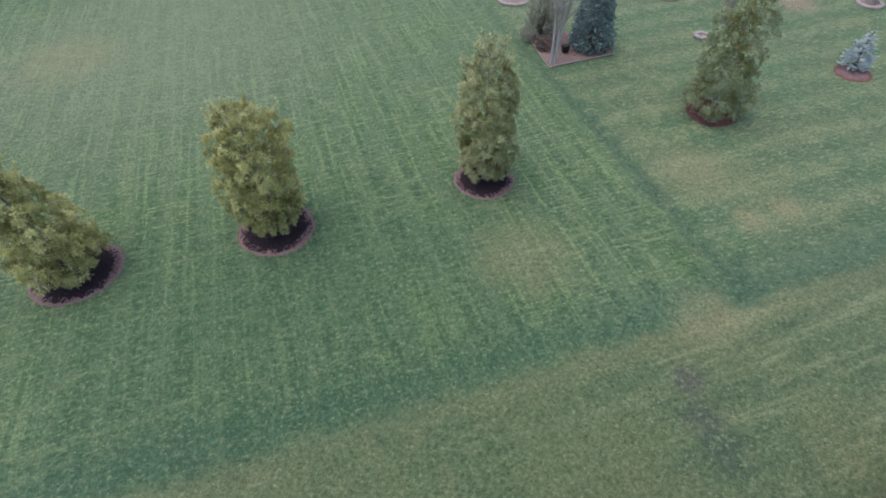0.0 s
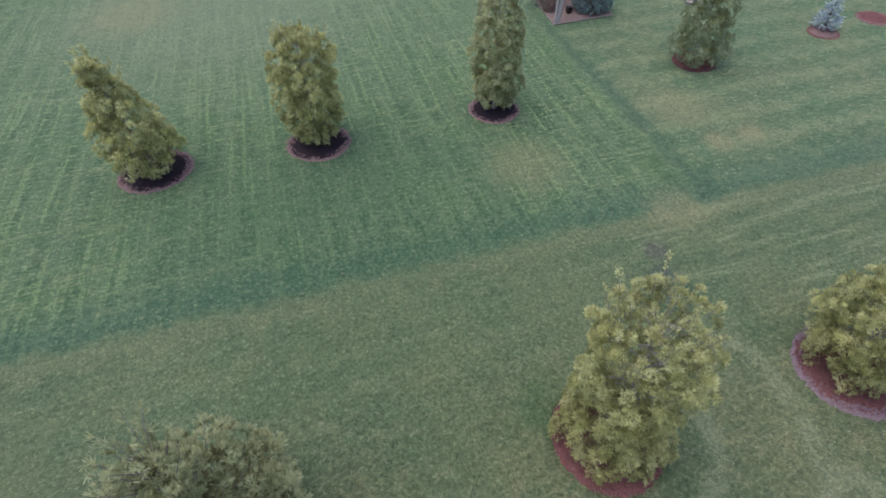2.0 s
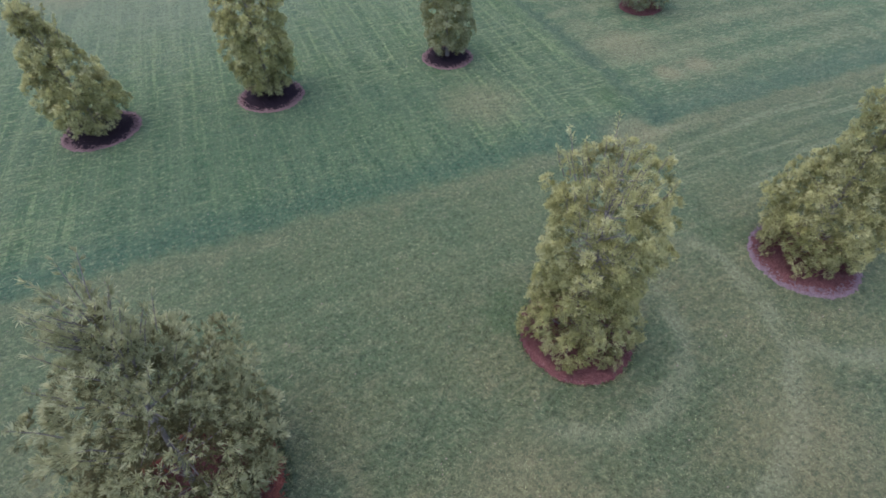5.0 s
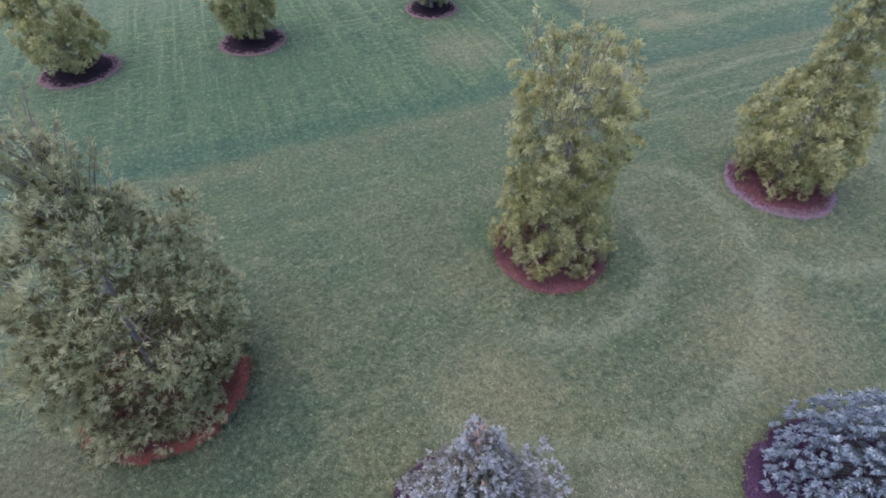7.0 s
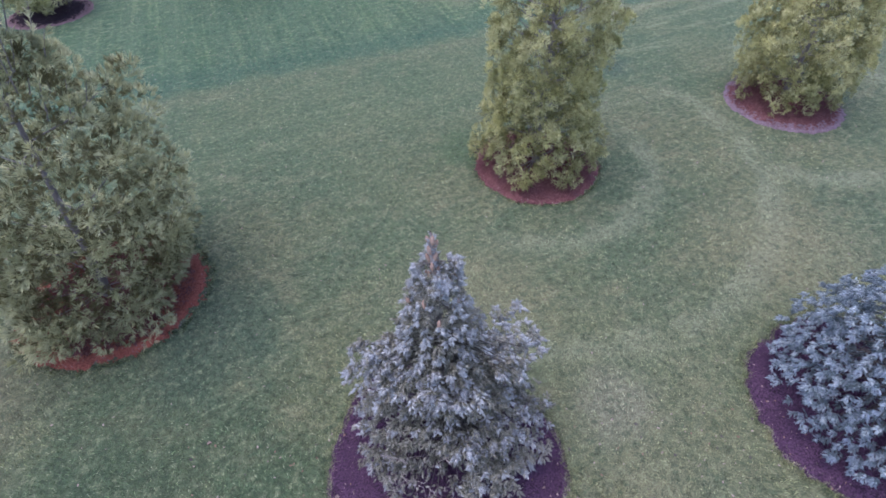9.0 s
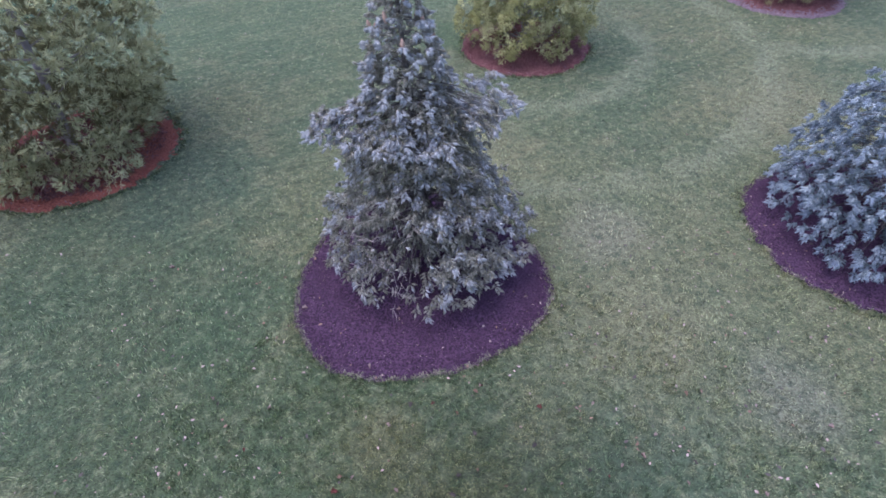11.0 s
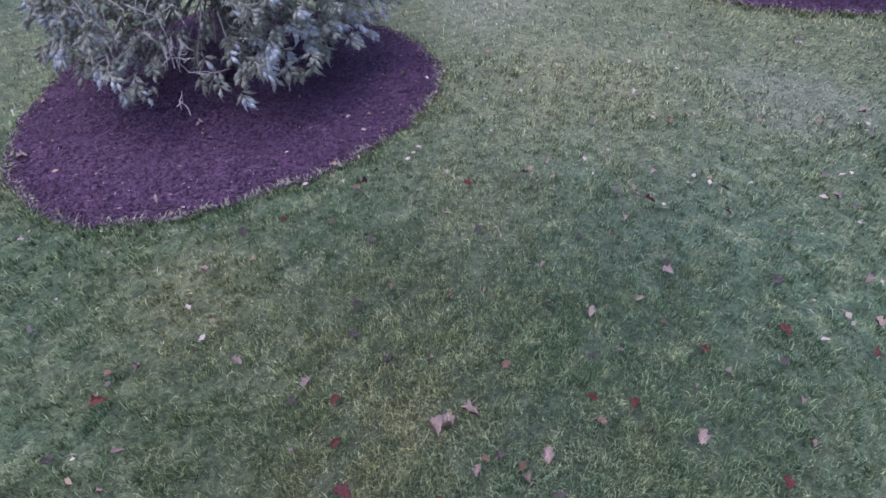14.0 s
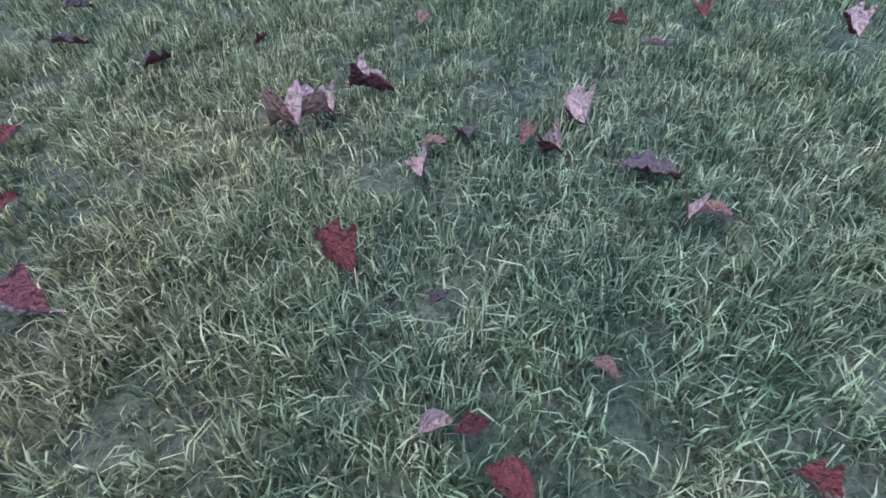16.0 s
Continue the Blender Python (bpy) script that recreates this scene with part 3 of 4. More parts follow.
def pine(x, y, table, mats, label, seed, spacing=0.28, tufts=24, count=9, length=0.085, width=0.012, lean=(0, 0), puff_r=0.18, leaders=14, thin=0.0, candle=1.0, bend=1.5, spread=0.55, leader_z=(0.84, 0.97), splay=0.3, wood=BARK, bare=0.22, rough=0.12, skirt=0):
    """A dense young pine: trunk, branches, and rounded puffs of needle tufts at the branch ends, layer behind layer."""
    rng = np.random.default_rng(seed)
    top = table[-1][0]
    tree = thing("pine_tree", x, y, SOIL + 0.06, label, "tree", "pines on the lawn")
    part("trunk", trunk_mesh(top * 0.97, 0.060, 0.008, lean, rng, wood, bend=bend), tree)
    grid = np.linspace(table[0][0], top, 300)
    weight = np.maximum(profile(grid, table), 0.2)
    area = weight.sum() * (grid[1] - grid[0]) * 2 * math.pi
    zs, azs, rs, tones = [], [], [], []
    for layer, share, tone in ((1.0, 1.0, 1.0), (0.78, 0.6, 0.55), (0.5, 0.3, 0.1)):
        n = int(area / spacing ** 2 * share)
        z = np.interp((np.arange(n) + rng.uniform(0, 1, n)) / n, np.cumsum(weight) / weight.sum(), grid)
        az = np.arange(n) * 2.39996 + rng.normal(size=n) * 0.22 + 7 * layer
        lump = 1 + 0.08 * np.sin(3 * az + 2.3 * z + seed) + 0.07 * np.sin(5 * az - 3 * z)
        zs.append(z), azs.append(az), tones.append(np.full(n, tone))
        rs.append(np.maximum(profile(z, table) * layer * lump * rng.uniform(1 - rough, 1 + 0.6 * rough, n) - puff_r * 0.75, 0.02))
    low = rng.uniform(0.15, 0.60, skirt)
    zs.append(low), azs.append(np.arange(skirt) * 2.39996), tones.append(np.full(skirt, 0.9)), rs.append(profile(low, table) * rng.uniform(0.70, 0.92, skirt) - 0.1)
    z, az, r, tone = (np.concatenate(q) for q in (zs, azs, rs, tones))
    keep = rng.uniform(size=len(z)) > thin * (z / top) ** 2.4
    z, az, r, tone = z[keep], az[keep], r[keep], tone[keep]
    n = len(z)
    tt = np.clip(z / top, 0, 1) ** bend
    ends = np.stack([r * np.cos(az) + lean[0] * tt, r * np.sin(az) + lean[1] * tt, z], axis=-1)
    root_z = np.maximum(z - r * rng.uniform(0.25, 0.6, n), 0.08)
    tr = np.clip(root_z / top, 0, 1) ** bend
    roots = np.stack([lean[0] * tr, lean[1] * tr, root_z], axis=-1)
    stop = 0.2 * roots + 0.8 * ends
    pick = rng.uniform(size=n) < bare
    mids = 0.5 * (roots + stop) - np.stack([0 * r, 0 * r, 0.06 * r], axis=-1)
    limbs, girth = np.stack([roots, mids, stop], axis=1)[pick], np.tile([[0.016, 0.011, 0.004]], (pick.sum(), 1))
    out = unit(np.stack([np.cos(az), np.sin(az), 0.45 + 0.75 * (z / top) ** 2], axis=-1))
    size = puff_r * rng.uniform(0.65, 1.35, n) * (1 - 0.35 * (z / top) ** 3)
    d = unit(out[:, None] * 0.75 + np.array([0, 0, 0.25]) + unit(rng.normal(size=(n, tufts, 3))) * 0.95)
    c = ends[:, None] + d * (size[:, None] * rng.uniform(0.55, 0.85, size=(n, tufts)))[..., None]
    ways = unit(d + 0.2 * out[:, None] + np.array([0, 0, 0.15]))
    # inward tufts take the darker colour: older needles plus crown shade painted in
    pale_tone = ((d * out[:, None]).sum(-1) > rng.uniform(0.2, 0.6, size=(n, tufts))) & (rng.uniform(size=(n, 1)) < tone[:, None])
    hue = np.clip(0.7 * rng.uniform(size=(n, 1)) + 0.3 * rng.uniform(size=(n, tufts)), 0, 1)
    there = (rng.uniform(size=(n, tufts)) < 0.45 + 0.55 * tone[:, None]).ravel()
    c, ways, pale_tone, hue = c.reshape(-1, 3)[there], ways.reshape(-1, 3)[there], pale_tone.ravel()[there], hue.ravel()[there]
    # upright candles at the top
    q = rng.uniform(0, 2 * math.pi, leaders)
    for i in range(leaders):
        m = 9
        way = np.array([splay * np.cos(q[i]), splay * np.sin(q[i]), 1.0])
        z0 = top * rng.uniform(*leader_z)
        h = np.linspace(0, rng.uniform(0.15, 0.40) * candle, m)
        r0 = rng.uniform(0.1, 0.9) * profile(z0, table)
        foot = np.array([r0 * np.cos(q[i]) + lean[0] * (z0 / top) ** bend, r0 * np.sin(q[i]) + lean[1] * (z0 / top) ** bend, z0])
        stem = foot + way * h[:, None] + 0.008 * rng.normal(size=(m, 3))
        limbs = np.concatenate([limbs, stem[None, [0, m // 2, m - 1]]])
        girth = np.concatenate([girth, [[0.009, 0.007, 0.003]]])
        c = np.concatenate([c, stem[3:]])
        ways = np.concatenate([ways, unit(np.tile(way, (m - 3, 1)) + 0.75 * rng.normal(size=(m - 3, 3)))])
        pale_tone = np.concatenate([pale_tone, np.ones(m - 3, bool)])
        hue = np.concatenate([hue, np.full(m - 3, rng.uniform(0.1, 0.8))])
    v, f = tubes(limbs, girth, 4)
    tagged(part("branchwork", mesh_of("branchwork", v, f, wood), tree), kind="stuff")
    low = c[:, 2] > 0.02
    pale_tufts, dark_tufts = low & pale_tone, low & ~pale_tone
    v1, f1, t1 = needles(c[pale_tufts], ways[pale_tufts], count, length, width, spread, rng, hue[pale_tufts])
    v2, f2, t2 = needles(c[dark_tufts], ways[dark_tufts], count - 3, length, width * 1.2, spread + 0.08, rng, hue[dark_tufts])
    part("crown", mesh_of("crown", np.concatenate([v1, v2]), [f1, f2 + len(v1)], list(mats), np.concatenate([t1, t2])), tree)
    return tree


GOLD = "columnar pine with dense golden-green needle clumps"
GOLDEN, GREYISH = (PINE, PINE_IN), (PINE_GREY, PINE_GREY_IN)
FAR_PINE = dict(spacing=0.34, tufts=22, count=10, length=0.115, width=0.016, puff_r=0.20, leader_z=(0.72, 0.98), splay=0.35, wood=BARK_PALE, bare=0.10, spread=0.8)
pine(-10.38, 9.85, [(0.25, 0.75), (0.6, 1.05), (1.3, 1.15), (2.1, 0.95), (2.9, 0.66), (3.6, 0.40), (4.0, 0.22)], GOLDEN, GOLD + " and a narrow top", 11, lean=(-0.3, -0.2), thin=0.4, leaders=44, candle=1.4, **FAR_PINE)
pine(-5.2, 11.45, [(0.25, 0.65), (0.6, 0.86), (1.4, 1.02), (2.4, 1.10), (3.1, 1.05), (3.6, 0.85), (3.85, 0.55)], GOLDEN, GOLD + " and a broad top", 12, thin=0.35, leaders=54, candle=1.4, **FAR_PINE)
pine(0.98, 13.45, [(0.25, 0.6), (0.6, 0.8), (1.6, 0.9), (2.6, 0.88), (3.5, 0.72), (4.1, 0.52), (4.4, 0.30)], (PINE_DULL, PINE_IN), "slim columnar pine, dull golden-green, thin at the top", 13, thin=0.95, leaders=60, candle=1.3, **FAR_PINE)
pine(9.35, 16.95, [(0.15, 0.95), (0.6, 1.20), (1.2, 1.10), (1.9, 0.95), (3.0, 0.86), (3.8, 0.80), (4.6, 0.66), (5.2, 0.35)], (PINE_GREEN, PINE_IN), "slim green pine with a loose crown", 14, thin=0.8, leaders=70, candle=1.6, rough=0.3, **{**FAR_PINE, "spacing": 0.38})
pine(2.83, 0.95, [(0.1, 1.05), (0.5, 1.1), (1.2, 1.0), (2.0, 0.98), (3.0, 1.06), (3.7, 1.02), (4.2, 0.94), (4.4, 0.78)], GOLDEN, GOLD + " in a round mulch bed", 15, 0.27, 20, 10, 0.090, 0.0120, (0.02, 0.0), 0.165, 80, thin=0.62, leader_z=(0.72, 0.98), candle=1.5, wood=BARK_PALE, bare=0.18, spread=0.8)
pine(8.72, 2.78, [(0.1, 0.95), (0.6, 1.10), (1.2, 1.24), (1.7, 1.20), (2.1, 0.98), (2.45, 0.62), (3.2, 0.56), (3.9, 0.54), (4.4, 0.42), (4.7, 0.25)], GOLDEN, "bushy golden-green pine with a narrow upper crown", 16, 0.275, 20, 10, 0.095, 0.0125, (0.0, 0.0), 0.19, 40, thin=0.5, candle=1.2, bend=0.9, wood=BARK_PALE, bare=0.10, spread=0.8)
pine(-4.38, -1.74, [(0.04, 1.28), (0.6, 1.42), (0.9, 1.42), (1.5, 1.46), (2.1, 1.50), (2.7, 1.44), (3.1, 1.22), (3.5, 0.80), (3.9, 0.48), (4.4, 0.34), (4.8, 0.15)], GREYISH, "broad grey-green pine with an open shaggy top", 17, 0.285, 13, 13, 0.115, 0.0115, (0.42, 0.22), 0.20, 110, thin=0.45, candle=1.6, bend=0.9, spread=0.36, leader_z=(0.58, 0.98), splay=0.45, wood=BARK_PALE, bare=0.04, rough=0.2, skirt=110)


def spruce(x, y, table, mats, label, seed, spacing=0.2, shoot=0.075, count=8, needle=0.02, width=0.006, hang=0.45, curl=0.0, arm_length=0.25, hand=12, open_up=0.9, bare=None, leader=0.0, extra=(), silver=0.6, body=0.016, tiers=0.11, start=0.08, lean=0.0, frosty=0.0, inside=0.0):
    """A spruce: trunk, boughs, and layer upon layer of fronds set with plump short-needled shoots on both sides."""
    rng = np.random.default_rng(seed)
    top = table[-1][0]
    tree = thing("spruce_tree", x, y, SOIL + 0.06, label, "tree", "spruces on the lawn")
    part("trunk", trunk_mesh(top + leader, 0.07, 0.006, (lean, 0), rng, bend=1.0), tree)
    grid = np.linspace(table[0][0], top, 300)
    weight = np.maximum(profile(grid, table), 0.05)
    area = weight.sum() * (grid[1] - grid[0]) * 2 * math.pi
    zs, azs, rs, outer = [], [], [], []
    # inner layers hold fewer of the pale fronds
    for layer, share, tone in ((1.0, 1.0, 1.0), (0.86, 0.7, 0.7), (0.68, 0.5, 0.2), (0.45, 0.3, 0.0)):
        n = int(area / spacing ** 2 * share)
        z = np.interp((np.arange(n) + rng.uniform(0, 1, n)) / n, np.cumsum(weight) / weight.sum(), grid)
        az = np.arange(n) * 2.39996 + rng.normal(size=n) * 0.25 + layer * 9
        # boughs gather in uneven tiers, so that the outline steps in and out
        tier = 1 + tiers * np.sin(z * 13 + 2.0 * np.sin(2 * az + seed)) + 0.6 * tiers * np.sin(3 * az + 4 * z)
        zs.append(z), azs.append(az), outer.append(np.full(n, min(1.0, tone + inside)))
        rs.append(profile(z, table) * layer * tier * rng.uniform(0.92, 1.06, n))
    for ez, eaz, er in extra:
        m = 20
        zs.append(ez + rng.normal(size=m) * 0.05), azs.append(eaz + rng.normal(size=m) * 0.16), rs.append(er * rng.uniform(0.62, 1.0, m)), outer.append(np.full(m, 2.0))
    z, az, r, outer = (np.concatenate(q) for q in (zs, azs, rs, outer))
    n = len(z)
    out = np.stack([np.cos(az), np.sin(az), 0 * az], axis=-1)
    c = out * r[:, None]
    c[:, 2] = z
    c[:, 0] += lean * z / top
    fall = hang * np.clip(1.25 - z / top, 0.0, 1.0) - 0.35 * np.clip(z / top - 0.6, 0, 1)
    arm = unit(out + rng.normal(size=(n, 3)) * np.array([0.38, 0.38, 0.15]) + np.stack([0 * z, 0 * z, -fall], axis=-1))
    size = arm_length * rng.uniform(0.7, 1.25, n) * np.clip(r / 0.45, 0.35, 1.0)
    root = c - arm * size[:, None]
    inner = out * (r * 0.05)[:, None]
    inner[:, 2] = np.maximum(z + 0.25 * r, 0.1)
    inner[:, 2] = np.minimum(inner[:, 2], top)
    inner[:, 0] += lean * inner[:, 2] / top
    pick = rng.uniform(size=n) < 0.2
    mid = 0.5 * (inner + root) + np.array([0, 0, 0.03])
    v, f = tubes(np.stack([inner, mid, root], axis=1)[pick], np.tile([[0.007, 0.005, 0.002]], (pick.sum(), 1)), 4)
    tagged(part("branchwork", mesh_of("branchwork", v, f, BARK), tree), kind="stuff")
    s2 = np.linspace(start, 1.0, hand)[None, :, None]
    across = unit(np.cross(arm, np.array([0, 0, 1.0])))[:, None]
    flip = (np.where(np.arange(hand) % 2, 1.0, -1.0) * np.linspace(1.0, 0.35, hand))[None, :, None] * rng.uniform(0.5, 1.15, size=(n, hand, 1)) * open_up
    flip[:, -1] *= 0.2
    bow = np.array([0, 0, 1.0]) * curl * size[:, None, None]
    cc = root[:, None] + arm[:, None] * size[:, None, None] * s2 + bow * s2 ** 2
    ways = unit(arm[:, None] + across * flip + rng.normal(size=cc.shape) * (0.22 + 0.4 * start) + np.array([0, 0, 1.0]) * (2 * curl * s2 - 0.08))
    patch = 0.5 + 0.5 * np.sin(2.3 * az + 3.1 * z + seed) * np.sin(5.0 * z - 1.7 * az)
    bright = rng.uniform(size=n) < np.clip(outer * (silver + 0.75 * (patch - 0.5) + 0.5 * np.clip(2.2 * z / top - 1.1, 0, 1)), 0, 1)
    pale_tone = bright[:, None] & (np.arange(hand)[None] >= hand // 4)
    hue = np.clip(0.6 * rng.uniform(size=(n, 1)) + 0.4 * rng.uniform(size=(n, hand)), 0, 1).ravel()
    c, ways, pale_tone = cc.reshape(-1, 3), ways.reshape(-1, 3), pale_tone.ravel()
    ln = shoot * rng.uniform(0.65, 1.2, len(c)) * np.repeat(np.clip(r / 0.3, 0.5, 1.0), hand)
    keep = c[:, 2] > 0.04
    if bare:
        ang, zz, size = bare
        gap = np.angle(np.exp(1j * (np.arctan2(c[:, 1], c[:, 0]) - ang)))
        hole = ((gap / 0.40) ** 2 + ((c[:, 2] - zz) / size) ** 2 < 1) & (np.hypot(c[:, 0], c[:, 1]) > 0.78 * profile(c[:, 2], table))
        keep &= ~(hole & (rng.uniform(size=len(c)) < 0.92))
        pale_tone &= ~(((gap / 0.55) ** 2 + ((c[:, 2] - zz) / (1.3 * size)) ** 2 < 1) & (rng.uniform(size=len(c)) < 0.8))
    # paler, frosted shoots; their share rises with height
    frost = pale_tone & (rng.uniform(size=len(c)) < frosty * np.clip(3.2 * c[:, 2] / top - 1.5, 0.05, 0.9))
    verts, runs, tones, base = [], [], [], 0
    for pick, needled, thick in ((keep & pale_tone & ~frost, count, body), (keep & ~pale_tone, max(count - 2, 4), 0.9 * body), (keep & frost, count, 1.1 * body)):
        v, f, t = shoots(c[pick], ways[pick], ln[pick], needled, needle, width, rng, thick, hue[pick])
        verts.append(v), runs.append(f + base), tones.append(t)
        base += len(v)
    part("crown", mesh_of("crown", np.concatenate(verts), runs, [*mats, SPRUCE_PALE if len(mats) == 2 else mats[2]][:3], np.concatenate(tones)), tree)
    return tree, rng


S1 = [(0.27, 1.02), (0.42, 1.08), (0.7, 1.00), (1.0, 0.85), (1.35, 0.67), (1.65, 0.56), (1.95, 0.50), (2.2, 0.40), (2.6, 0.29), (2.9, 0.20), (3.1, 0.10)]
S1_LEAN = -0.12
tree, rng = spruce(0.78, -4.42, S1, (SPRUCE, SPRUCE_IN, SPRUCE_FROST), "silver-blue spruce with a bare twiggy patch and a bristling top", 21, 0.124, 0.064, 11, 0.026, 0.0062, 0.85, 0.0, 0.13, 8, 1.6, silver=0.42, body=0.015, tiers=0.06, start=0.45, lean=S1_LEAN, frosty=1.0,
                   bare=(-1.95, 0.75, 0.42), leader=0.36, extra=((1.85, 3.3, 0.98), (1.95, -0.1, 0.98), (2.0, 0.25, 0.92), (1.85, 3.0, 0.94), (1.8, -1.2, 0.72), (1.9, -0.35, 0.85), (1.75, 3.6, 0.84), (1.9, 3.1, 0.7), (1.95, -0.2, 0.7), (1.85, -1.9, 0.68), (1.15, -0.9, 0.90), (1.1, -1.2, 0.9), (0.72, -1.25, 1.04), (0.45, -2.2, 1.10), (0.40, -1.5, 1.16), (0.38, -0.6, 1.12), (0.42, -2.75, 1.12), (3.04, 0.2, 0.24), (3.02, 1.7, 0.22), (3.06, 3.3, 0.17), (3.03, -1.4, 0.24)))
# leader with cones, bare twigs in the gap
n = 80
h = rng.uniform(0, 0.40, n)
a = rng.uniform(0, 6.28, n)
c = np.stack([S1_LEAN + 0.014 * np.cos(a), 0.014 * np.sin(a), 3.02 + h], axis=-1)
v, f, tone = shoots(c, np.stack([np.cos(a), np.sin(a), 1.1 + 0 * a], axis=-1), np.full(n, 0.040), 8, 0.020, 0.005, rng, 0.006, rng.uniform(size=n))
v2, f2 = tubes([[[S1_LEAN, 0, 2.9], [S1_LEAN, 0, 3.2], [S1_LEAN, 0, 3.46]]], [[0.022, 0.019, 0.010]], 7)
leader = part("leader", mesh_of("leader", v, f, SPRUCE, tone), tree, "upright leading shoot")
part("leader_stem", mesh_of("leader_stem", v2, f2, TWIG), leader, "thick pinkish leading stem")


def cone_mesh():
    bm = bmesh.new()
    bmesh.ops.create_uvsphere(bm, u_segments=9, v_segments=9, radius=1.0)
    for q in bm.verts:
        ring = round((q.co.z + 1) * 5)
        s = 0.9 if ring % 2 else 1.1
        q.co = Vector((q.co.x * 0.017 * s, q.co.y * 0.017 * s, q.co.z * 0.048))
    me = bpy.data.meshes.new("cone")
    bm.to_mesh(me)
    bm.free()
    me.materials.append(CONE)
    return me


cone = cone_mesh()
for i in range(24):
    a, zz = i * 2.4, 2.55 + 0.86 * (i / 23)
    rr = max(0.035, profile(zz, S1) * 0.9) if i < 12 else 0.036
    part("cone", cone, leader, "brown seed cone", pose(S1_LEAN + rr * math.cos(a), rr * math.sin(a), zz, 12 * math.sin(a), 14 * math.cos(a), 0))
paths = []
for i in range(30):
    a = -1.95 + rng.normal() * 0.26
    zz = 0.72 + rng.normal() * 0.24
    r0 = float(profile(zz, S1)) * rng.uniform(0.88, 1.03)
    p0 = np.array([S1_LEAN * zz / 3.1 + r0 * math.cos(a), r0 * math.sin(a), zz])
    flat = np.array([-math.sin(a), math.cos(a), 0.0])
    turn = rng.uniform(0, 6.28)
    p2 = p0 + rng.uniform(0.10, 0.26) * (math.cos(turn) * flat + np.array([0, 0, math.sin(turn)])) + 0.04 * p0 / r0
    paths.append([p0, 0.5 * (p0 + p2) + 0.028 * rng.normal(size=3), p2])
    for _ in range(3):
        m = p0 + (p2 - p0) * rng.uniform(0.3, 0.9)
        e = m + rng.normal(size=3) * 0.045 + 0.3 * (p2 - p0)
        paths.append([m, 0.5 * (m + e) + 0.008 * rng.normal(size=3), e])
v, f = tubes(np.array(paths), np.tile([[0.0030, 0.0024, 0.0013]], (len(paths), 1)), 4)
tagged(part("twig_tangle", mesh_of("twig_tangle", v, f, TWIG), tree, "dry leafless twigs in the gap"), kind="stuff")

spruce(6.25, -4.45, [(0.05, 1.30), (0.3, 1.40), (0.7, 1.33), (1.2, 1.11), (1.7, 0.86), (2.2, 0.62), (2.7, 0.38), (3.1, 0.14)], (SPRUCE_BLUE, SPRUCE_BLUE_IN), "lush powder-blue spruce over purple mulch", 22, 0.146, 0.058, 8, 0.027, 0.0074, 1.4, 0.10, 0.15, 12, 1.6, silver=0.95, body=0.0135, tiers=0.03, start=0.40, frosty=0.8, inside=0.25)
spruce(15.82, 19.7, [(0.08, 0.46), (0.25, 0.55), (0.6, 0.42), (1.0, 0.28), (1.55, 0.04)], (SPRUCE_PALE, SPRUCE_PALE), "small young pale blue spruce in a mulch ring", 23, 0.23, 0.12, 6, 0.035, 0.013, 0.0, 0.1, 0.24, 9, silver=0.9, body=0.02)
spruce(5.98, 22.0, [(0.05, 0.8), (0.3, 0.92), (1.2, 0.80), (2.4, 0.55), (3.4, 0.30), (4.4, 0.05)], (SPRUCE_DARK, SPRUCE_DARK), "dark blue-green spruce in the brown mulch bed", 24, 0.165, 0.085, 6, 0.035, 0.014, 0.9, 0.1, 0.20, 8, 1.3, silver=0.8, body=0.026, tiers=0.05, start=0.3)


def bare_tree(x, y, stems, label, seed, height=6.0, r0=0.11, leans=None, wood=BARK_PALE):
    """A leafless tree with forking stems, branches and twigs."""
    rng = np.random.default_rng(seed)
    tree = thing("bare_tree", x, y, SOIL, label, "tree", "leafless trees behind the lawn")
    for i in range(stems):
        a = 2 * math.pi * i / stems + rng.uniform(0, 0.6)
        lean = 0.0 if stems == 1 else rng.uniform(0.3, 0.8)
        if leans:
            lean, a = math.hypot(*leans[i]), math.atan2(leans[i][1], leans[i][0])
        me = trunk_mesh(height, r0, 0.015, (lean * math.cos(a), lean * math.sin(a)), rng, wood, 9)
        stem = part("stem", me, tree, at=pose(0.06 * math.cos(a) if stems > 1 else 0, 0.06 * math.sin(a) if stems > 1 else 0, 0))
        paths, rad = [], []
        for j in range(46):
            t = rng.uniform(0.28, 0.97)
            p0 = np.array([lean * math.cos(a) * t ** 1.5, lean * math.sin(a) * t ** 1.5, height * t])
            b = rng.uniform(0, 6.28)
            ln = rng.uniform(0.5, 1.5) * (1.1 - 0.6 * t)
            p2 = p0 + ln * np.array([0.75 * math.cos(b), 0.75 * math.sin(b), 0.8])
            paths.append([p0, 0.5 * (p0 + p2) + 0.05 * rng.normal(size=3), p2])
            rad.append([0.02, 0.012, 0.004])
            for _ in range(5):
                w = rng.uniform(0.3, 1.0)
                m = p0 + (p2 - p0) * w
                e = m + rng.normal(size=3) * 0.22 + np.array([0, 0, 0.18])
                paths.append([m, 0.5 * (m + e), e])
                rad.append([0.007, 0.005, 0.002])
        v, f = tubes(np.array(paths), np.array(rad), 4)
        tagged(part("branchwork", mesh_of("branchwork", v, f, wood), stem), kind="stuff")
    return tree


bare_tree(4.2, 20.62, 3, "leafless tree with three slender mauve-grey stems", 31, 6.0, 0.068, leans=((-0.25, 0.1), (0.35, 0.25), (1.35, 0.3)), wood=BARK_WHITE)
